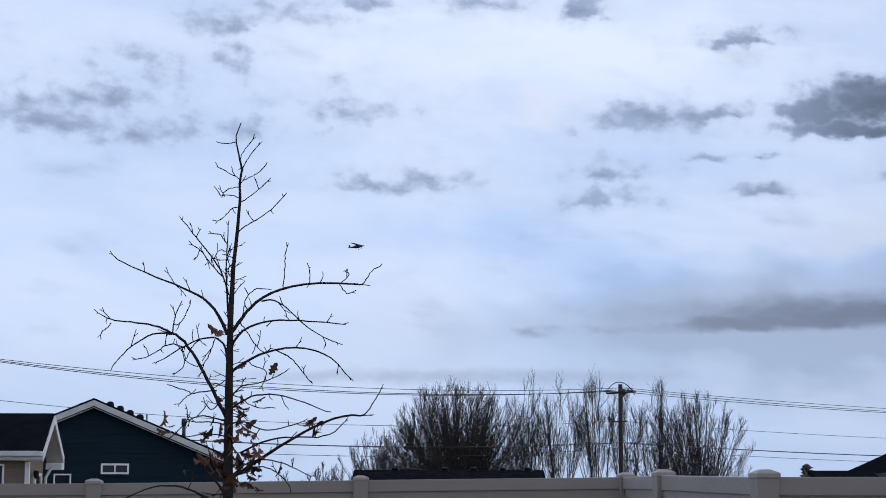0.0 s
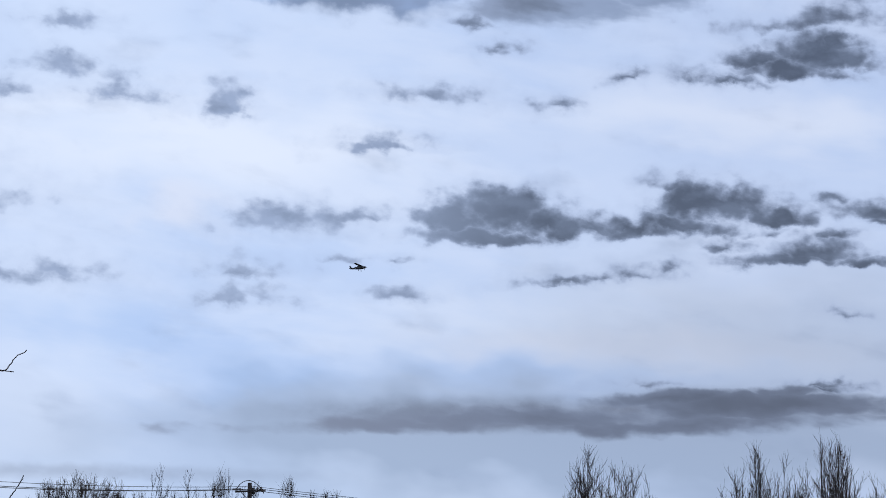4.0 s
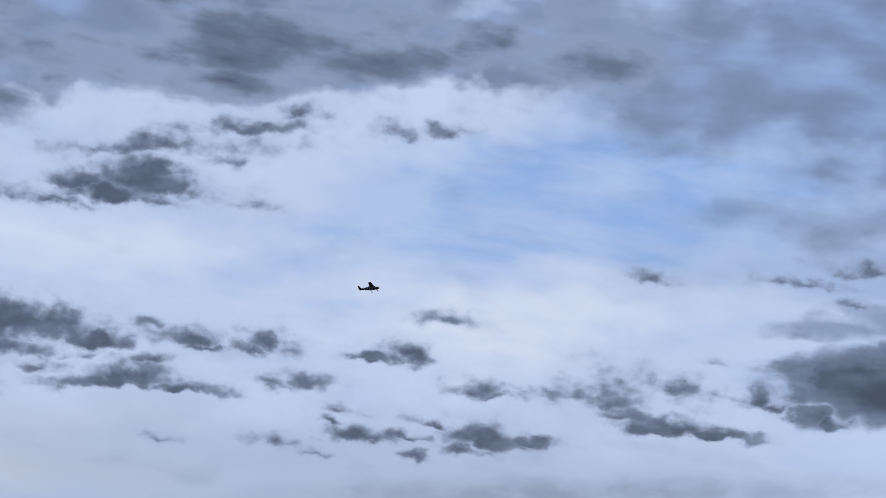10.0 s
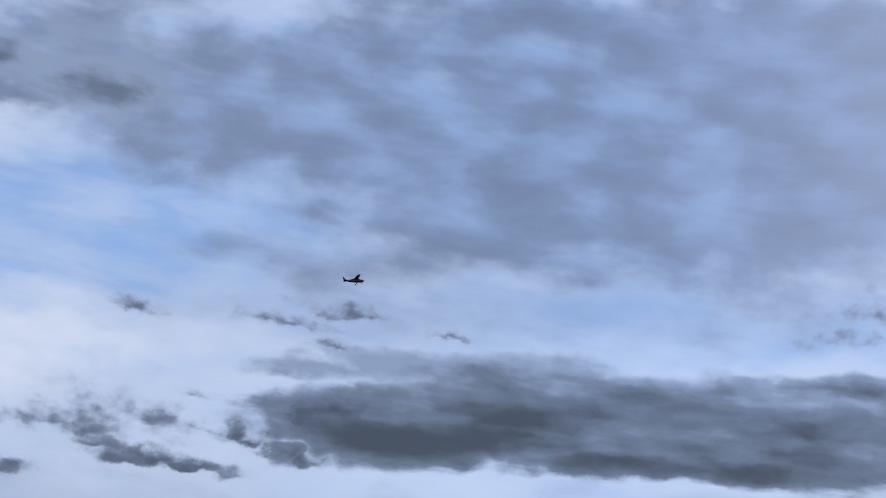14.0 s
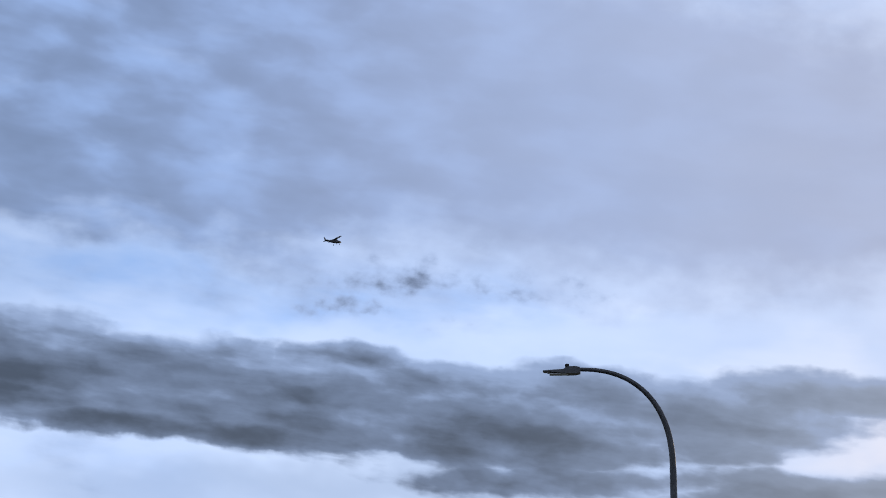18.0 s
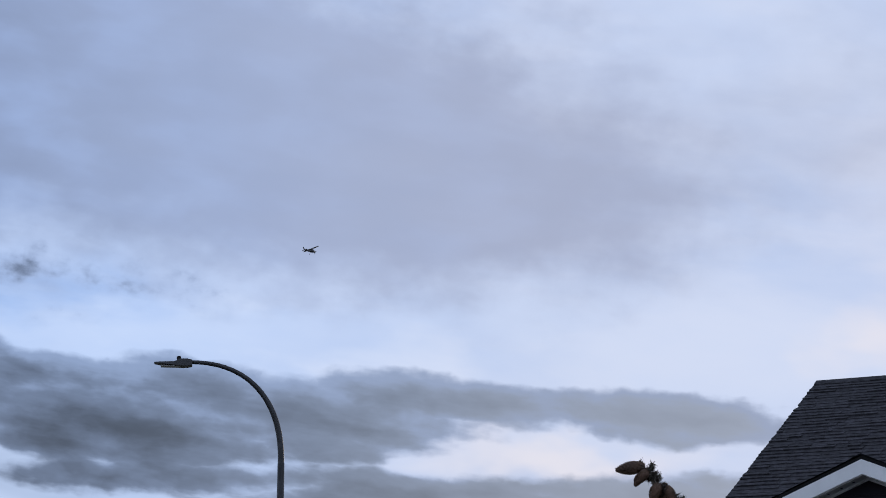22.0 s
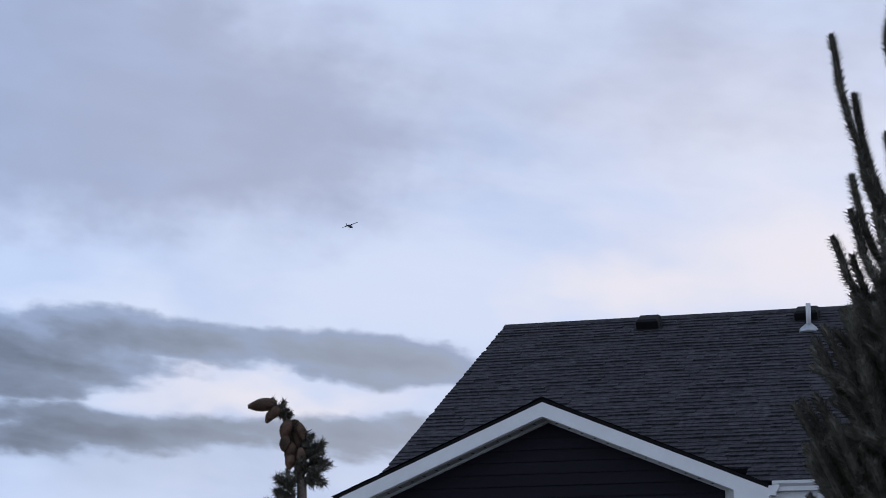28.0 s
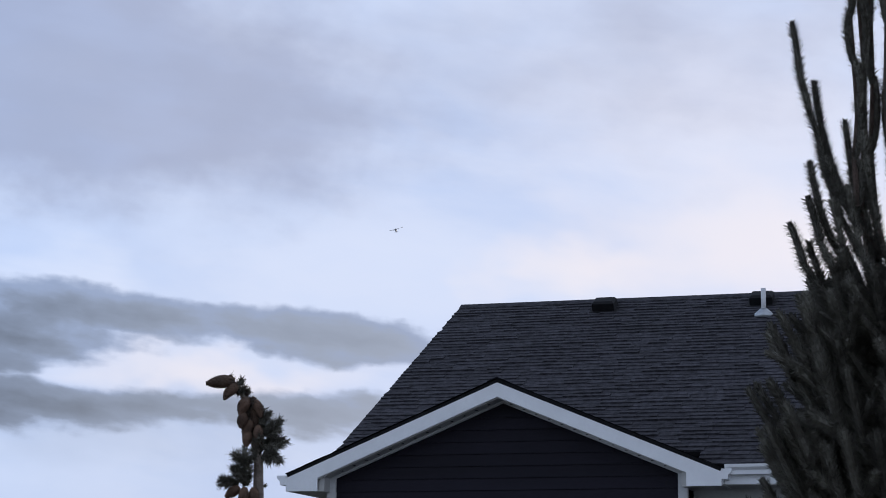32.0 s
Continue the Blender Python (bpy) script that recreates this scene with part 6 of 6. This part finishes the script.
def build_tall_spruce():
    rnd = random.Random(77)
    tree = thing("spruce", pose(8.63, 0.66, 0), "tall grey-green spruce with upswept needled shoots near the house", "tree")
    wood = Shape()
    tall = 4.95
    part("trunk", Shape().tube([(0, 0, 0), (0.01, 0, 2.0), (0, 0.01, 3.4), (0.0, 0, tall)], [0.085, 0.06, 0.034, 0.009], 10), SPRUCE_BARK, tree, smooth=True)
    left = Vector((0.0, 1.0, 0))

    def sweep(z, reach, tip, depth=0.0, n=5, kind=None, r0=0.012, start=0.0, wide=1.3):
        """A bough that leaves the stem at z, slants out and turns up to its tip."""
        rise = tip - z
        pts = bez((depth * 0.2, start, z), left * (start + (reach - start) * 0.5) + Vector((depth * 0.6, 0, z + rise * 0.2)), left * (start + (reach - start) * 0.9) + Vector((depth, 0, z + rise * 0.6)), left * reach + Vector((depth, 0, tip)), n)
        needled_branch(tree, wood, pts, rnd, kind, r0, wide)
        return pts

    # leaders above the crown
    for dx, z0, z1, dep in ((0.135, 2.9, 4.6, 0.0), (0.165, 3.2, 4.3, -0.05), (0.10, 2.9, 4.5, 0.06), (0.0, 3.0, tall, 0.0), (0.045, 2.7, 4.5, -0.06), (-0.08, 2.6, 4.3, 0.0), (-0.17, 2.5, 4.05, 0.0), (0.03, 2.7, 4.2, 0.09)):
        pts = [left * (dx + 0.01 * math.sin(2 * i + dx * 40)) + Vector((dep + 0.02 * math.sin(i), 0, z0 + (z1 - z0) * i / 6)) for i in range(7)]
        needled_branch(tree, wood, pts, rnd, 2, 0.013, 1.25)
    # boughs seen against the sky
    sweep(3.02, 0.39, 3.92, 0.0, 6, 0, start=0.08)
    sweep(3.05, 0.312, 3.70, 0.05, 5, 0, start=0.1)
    sweep(2.85, 0.335, 3.36, -0.05, 4, 0, start=0.12)
    sweep(2.95, 0.30, 3.50, 0.08, 4, 0, start=0.1)
    sweep(2.82, 0.345, 3.22, -0.08, 3, 0, start=0.14)
    sweep(2.78, 0.415, 3.14, 0.0, 3, 0, start=0.18)
    sweep(2.75, 0.345, 3.08, 0.06, 3, 1, start=0.14)
    sweep(2.8, 0.26, 3.2, -0.1, 3, 1, start=0.08)
    sweep(2.9, 0.20, 3.55, 0.1, 4, 0, start=0.05)
    sweep(2.75, 0.20, 3.25, -0.13, 4, 0, start=0.03)
    sweep(2.9, 0.14, 3.45, -0.14, 4, 0, start=0.03)
    # dense lower crown: whorls of boughs, each ending in a hand of stout shoots
    for n in range(285):
        tip = rnd.uniform(1.9, 3.02) if n < 215 else rnd.uniform(0.9, 2.0)
        a = n * 2.39996 + rnd.uniform(-0.3, 0.3)
        full = 0.33 + 0.26 * min(1.0, (3.08 - tip) / 0.40) if tip > 2.4 else 0.59 + 0.12 * (2.4 - tip)
        r = full * (rnd.uniform(0.82, 1.0) if n % 3 else rnd.uniform(0.35, 0.8))
        d = Vector((math.cos(a), math.sin(a), 0))
        z = tip - r * rnd.uniform(0.5, 1.0) - 0.08
        pts = bez((0, 0, z), d * r * 0.5 + Vector((0, 0, z + 0.03)), d * r * 0.85 + Vector((0, 0, tip - 0.2)), d * r + Vector((0, 0, tip)), 3)
        wood.tube(pts, taper(0.012, 0.006, 3), 5)
        side = d.cross(Vector((0, 0, 1)))
        w = rnd.uniform(0.95, 1.3)
        for i in (1, 2):
            part("shoot", SHOOTS[6], NEEDLE, tree, m=aim_z(pts[i], pts[i + 1] - pts[i], rnd.uniform(0, 360), (pts[i + 1] - pts[i]).length * 1.1 / 0.26, w))
        for s in (-1, 1):
            p = pts[2].lerp(pts[1], rnd.uniform(0.0, 0.6))
            way = (side * s * rnd.uniform(0.5, 1.0) + d * rnd.uniform(0.3, 0.8) + Vector((0, 0, rnd.uniform(0.5, 1.1)))).normalized()
            part("shoot", SHOOTS[6 if rnd.random() < 0.4 else 7], NEEDLE, tree, m=aim_z(p, way, rnd.uniform(0, 360), rnd.uniform(0.75, 1.0), w * 0.95))
    tagged(part("branchwork", wood, SPRUCE_BARK, tree, "brown boughs"), kind="stuff")


build_tall_spruce()


def cone_mesh(seed, length=0.105, r=0.024):
    """A papery hanging cone: overlapping scales round a core, along -z."""
    rnd = random.Random(seed)
    s = Shape()
    body = [(0.25, 0.0), (0.75, 0.12), (1.0, 0.35), (0.9, 0.62), (0.5, 0.84), (0.1, 1.0)]
    s.tube([(0, 0, -u * length) for _, u in body], [q * r * 0.96 for q, _ in body], 12)
    rows = 13
    for j in range(rows):
        u = (j + 0.3) / rows
        rr = r * (1.05 * math.sin(math.pi * (0.16 + 0.40 * u / 0.4)) if u < 0.4 else 0.16 + 0.89 * math.cos((u - 0.4) / 0.6 * 1.5))
        for k in range(8):
            a = 2 * math.pi * (k + 0.5 * (j % 2)) / 8 + rnd.uniform(-0.1, 0.1)
            d, t = Vector((math.cos(a), math.sin(a), 0)), Vector((-math.sin(a), math.cos(a), 0))
            z = -u * length
            w = rr * 0.5
            base, tip = d * rr * 0.8 + Vector((0, 0, z + 0.004)), d * rr * 1.04 + Vector((0, 0, z - 0.008))
            lift = d * 0.0005
            s.add([base - t * w, base + t * w, tip + t * w * 0.7 + lift, tip - t * w * 0.7 + lift, base - t * w * 0.8 - d * 0.003, base + t * w * 0.8 - d * 0.003], [(0, 1, 2, 3), (5, 4, 3, 2), (0, 3, 4), (1, 5, 2)])
    return s.mesh("cone")


CONES = [cone_mesh(5, 0.092, 0.021), cone_mesh(6, 0.08, 0.022)]
for cm_ in CONES:
    cm_.materials.append(CONE)


def build_cone_spruce():
    rnd = random.Random(31)
    tree = thing("coned_spruce", pose(6.81, 2.60, 0.4) @ Matrix.Scale(0.75, 4), "spruce top bent under clustered brown cones", "tree")
    R, U, A = Vector((0.267, -0.964, 0)), Vector((0, 0, 1)), Vector((0.964, 0.267, 0))
    at = lambda r, z, a=0.0: R * r + U * z + A * a
    stem = [at(0, -0.535), at(0, 1.2), at(-0.008, 2.0), at(-0.011, 2.15), at(-0.014, 2.28), at(-0.029, 2.37), at(-0.05, 2.44), at(-0.071, 2.527), at(-0.118, 2.592)]
    part("trunk", Shape().tube(stem, [0.05, 0.034, 0.024, 0.021, 0.019, 0.018, 0.016, 0.012, 0.007], 9), TRUNK_PALE, tree, smooth=True)
    # cones: place on the stem, the way each points, its length and girth
    spots = [(-0.055, 2.50, 0.02, -0.1, -1, 0.1, 0.9, 1.0), (-0.035, 2.495, -0.01, 0.1, -1, -0.1, 0.95, 1.0), (-0.06, 2.455, 0.03, 0.0, -1, 0.2, 0.8, 0.9), (-0.118, 2.602, 0.0, -1.0, -0.12, 0.1, 1.5, 1.25), (-0.127, 2.575, -0.01, -0.45, -0.87, -0.2, 0.72, 0.85), (-0.064, 2.53, -0.02, -0.38, -0.92, -0.2, 1.0, 1.15), (-0.040, 2.538, 0.015, -0.05, -1, 0.1, 1.05, 0.95),
             (-0.05, 2.44, -0.02, -0.3, -0.95, -0.1, 0.95, 1.1), (-0.03, 2.44, 0.02, 0.15, -1, 0.1, 0.8, 0.9), (-0.086, 2.184, 0.0, -0.8, -0.6, 0.0, 0.9, 1.0), (-0.064, 2.18, -0.03, -0.1, -1, -0.1, 0.9, 1.05), (-0.03, 2.18, -0.03, 0.1, -1, 0.0, 0.9, 1.0),
             (-0.03, 2.52, -0.025, 0.3, -0.9, -0.2, 0.85, 1.0), (-0.075, 2.47, -0.03, -0.2, -1, -0.2, 0.85, 1.0), (-0.02, 2.42, -0.04, 0.1, -1, -0.1, 0.9, 1.0), (-0.055, 2.40, -0.03, -0.15, -1, 0.0, 0.85, 1.0),
             (-0.105, 2.585, -0.02, -0.6, -0.75, -0.2, 0.8, 1.0)]
    for i, (r, z, a, dr, dz, da, ln, girth) in enumerate(spots):
        ln, girth = ln * 0.88, girth * 0.86
        d = (R * dr + U * dz + A * da).normalized()
        part("cone", CONES[i % 2], CONE, tree, m=aim_z(at(r, z, a), -d, rnd.uniform(0, 360), ln, girth))
    # needle tufts: place beside the stem, way, size, how many
    tufts = [(-0.10, 2.56, 0.6, 0.6, 0.8, 5), (-0.105, 2.575, 0.3, 0.3, 0.5, 3), (-0.065, 2.53, 0.1, 0.6, 0.5, 3), (-0.015, 2.435, 0.7, 0.6, 1.0, 6), (0.0, 2.45, 0.75, 0.75, 0.7, 4), (-0.01, 2.40, 0.9, 0.25, 1.2, 7), (0.01, 2.39, 0.6, 0.7, 1.1, 7), (0.02, 2.37, 1.0, -0.1, 1.1, 6),
             (0.0, 2.35, 0.7, -0.3, 1.1, 6), (0.02, 2.335, 1.0, 0.05, 1.3, 6), (0.0, 2.31, 0.8, -0.2, 1.0, 5), (-0.02, 2.30, 0.1, 0.9, 1.0, 6), (-0.03, 2.36, -0.2, 0.5, 0.8, 4), (-0.02, 2.42, 0.3, 0.7, 0.9, 5),
             (-0.055, 2.27, -0.8, 0.5, 1.1, 7), (-0.06, 2.26, -0.2, 1.0, 1.2, 7), (-0.05, 2.23, -0.9, 0.0, 1.2, 6), (-0.07, 2.22, -0.6, 0.7, 1.0, 6), (-0.09, 2.20, -0.8, 0.5, 1.0, 6), (-0.06, 2.19, -0.3, 0.9, 1.2, 6), (-0.05, 2.21, 0.0, 0.8, 1.1, 5), (-0.07, 2.33, -0.3, 0.9, 0.45, 2),
             (0.0, 2.19, 0.6, 0.8, 0.5, 2), (-0.11, 2.19, -1.0, 0.2, 0.8, 4)]
    for r, z, dr, dz, sc, count in tufts:
        for q in range((count + 1) // 2):
            d = R * (dr + rnd.gauss(0, 0.35)) + U * (dz + rnd.gauss(0, 0.35)) + A * rnd.gauss(0, 0.55)
            part("shoot", SHOOTS[4 if rnd.random() < 0.6 else 5], NEEDLE, tree, m=aim_z(at(r + rnd.gauss(0, 0.006), z + rnd.gauss(0, 0.006), rnd.gauss(0, 0.015)), d.normalized(), rnd.uniform(0, 360), sc * rnd.uniform(0.7, 1.0), min(1.0, sc) * 0.95))
    # dry brown sprays between the cones
    for _ in range(60):
        z = rnd.uniform(2.36, 2.60)
        r = -0.029 - 0.75 * max(0.0, z - 2.40) ** 1.35 + rnd.gauss(0, 0.012)
        d = Vector((rnd.gauss(0, 1), rnd.gauss(0, 1), rnd.gauss(0.2, 0.7))).normalized()
        part("dry_shoot", SHOOTS_DRY, NEEDLE_BROWN, tree, m=aim_z(at(r, z, rnd.gauss(0, 0.01)), d, rnd.uniform(0, 360), rnd.uniform(0.5, 0.9), 0.8))
    wood = Shape()
    for _ in range(70):
        z = rnd.uniform(0.4, 2.0)
        a = rnd.uniform(0, 2 * math.pi)
        r = 0.16 + 0.42 * (2.05 - z) / 1.6 * rnd.uniform(0.6, 1.1)
        d = Vector((math.cos(a), math.sin(a), 0))
        pts = bez((0, 0, z), d * r * 0.5 + U * (z + 0.01), d * r * 0.9 + U * (z + 0.05), d * r + U * (z + r * 0.4), 3)
        pts = [p if p.z < 2.06 else Vector((p.x, p.y, 2.06)) for p in pts]
        needled_branch(tree, wood, pts, rnd, 1, 0.009, 0.8)
    tagged(part("branchwork", wood, SPRUCE_BARK, tree, "brown boughs"), kind="stuff")


build_cone_spruce()


# ---- motions ----
def motions():
    """The aircraft climbs past from the far side and turns gently away: seconds, place, heading, bank to its left."""
    flight = [
        (0, -44.5, 1026.7, 136.7, 124, 2), (0.5, -21.7, 1018.3, 140.3, 124.4, 2), (1, -0.5, 1007.5, 144, 124.7, 2),
        (1.5, 20, 994.9, 146.5, 125.1, 2), (2, 41.1, 980.7, 149.5, 125.4, 2), (2.5, 63.6, 965.3, 152.9, 125.8, 2),
        (3, 84.9, 948.8, 155.4, 126.1, 2), (3.5, 106.1, 931.7, 157.3, 126.5, 2), (5.5, 189.4, 859.5, 166.3, 127.9, 2),
        (6, 209.7, 841.4, 168.3, 128.3, 2), (6.5, 228.4, 823.9, 170, 128.6, 2), (7, 248.6, 806.3, 171.4, 129, 2),
        (7.5, 269.7, 788.7, 173.6, 130, 2), (8, 290.3, 771.6, 175.4, 129.6, 2), (8.5, 310.2, 755.2, 176.9, 129.1, 2),
        (9, 328.4, 740, 178.3, 128.5, 2), (9.5, 349, 724.3, 179.7, 127.8, 2), (10, 370.9, 708.4, 180.9, 127.1, 2),
        (10.5, 391.3, 693.7, 183.1, 126.4, 2), (11, 410.5, 680.4, 185, 125.6, 2), (11.5, 431.4, 666.5, 187, 124.8, 2),
        (12, 453.8, 652.1, 189.1, 124, 2), (12.5, 475.6, 638.6, 191.1, 123.2, 2.2), (13, 497.2, 625.7, 192.9, 122.4, 2.4),
        (13.5, 517.8, 614, 195.5, 121.6, 2.6), (14, 540.5, 601, 197.5, 120.8, 2.8), (14.5, 564.2, 587.5, 200.1, 120, 2.9),
        (16.5, 656.3, 539.2, 208.9, 117.2, 3.7), (17, 681.4, 525.4, 210.7, 116.6, 3.9), (17.5, 705.4, 513, 212.6, 116, 4.1),
        (18, 729.7, 500.5, 215.4, 115.5, 4.2), (18.5, 752.7, 490.2, 217.9, 115, 4.4), (19, 777.9, 476.6, 220.5, 114.5, 4.6),
        (19.5, 801.7, 465.4, 223.4, 114, 4.8), (20, 826.1, 453.4, 226.2, 113.5, 5), (20.5, 849.6, 443.4, 229.8, 113.1, 5.6),
        (21, 874.1, 431.7, 232.4, 112.7, 6.2), (21.5, 898, 421.6, 234.7, 112.2, 6.8), (22, 922.6, 410.3, 238.2, 111.8, 7.3),
        (22.5, 946.5, 400.6, 240.9, 111.4, 7.9), (23, 970.7, 391.1, 244.5, 110.9, 8.5), (23.5, 995.9, 379.5, 247.2, 110.4, 9.1),
        (24, 1020.8, 368.9, 251.5, 109.8, 9.7), (24.5, 1045, 361, 253.9, 109.2, 10.2), (25, 1069.6, 352.8, 256.5, 108.6, 10.8),
        (25.5, 1093.9, 346.3, 258.9, 107.8, 11.4), (26, 1119.1, 338.4, 261.5, 107, 12), (26.5, 1144, 331.8, 263.4, 106, 12.2),
        (28.5, 1246.4, 310.4, 276.9, 100.7, 13.2), (29, 1272.4, 307.7, 279.5, 99, 13.5), (29.5, 1298.9, 304.7, 282.3, 97, 13.8),
        (30, 1325.7, 302.5, 285.8, 94.8, 14), (30.5, 1352.7, 301.4, 289.6, 92.3, 14.2), (31, 1380.1, 300.5, 292.1, 89.6, 14.5),
        (31.5, 1408.1, 299.6, 295.4, 86.5, 14.8), (32, 1435.8, 301.7, 299.2, 83.1, 15),
    ]
    walk(aircraft, [(t, pose(x, y, z, 4, -bank, -heading) @ pose(0, 1.3, -1.1)) for t, x, y, z, heading, bank in flight])


motions()
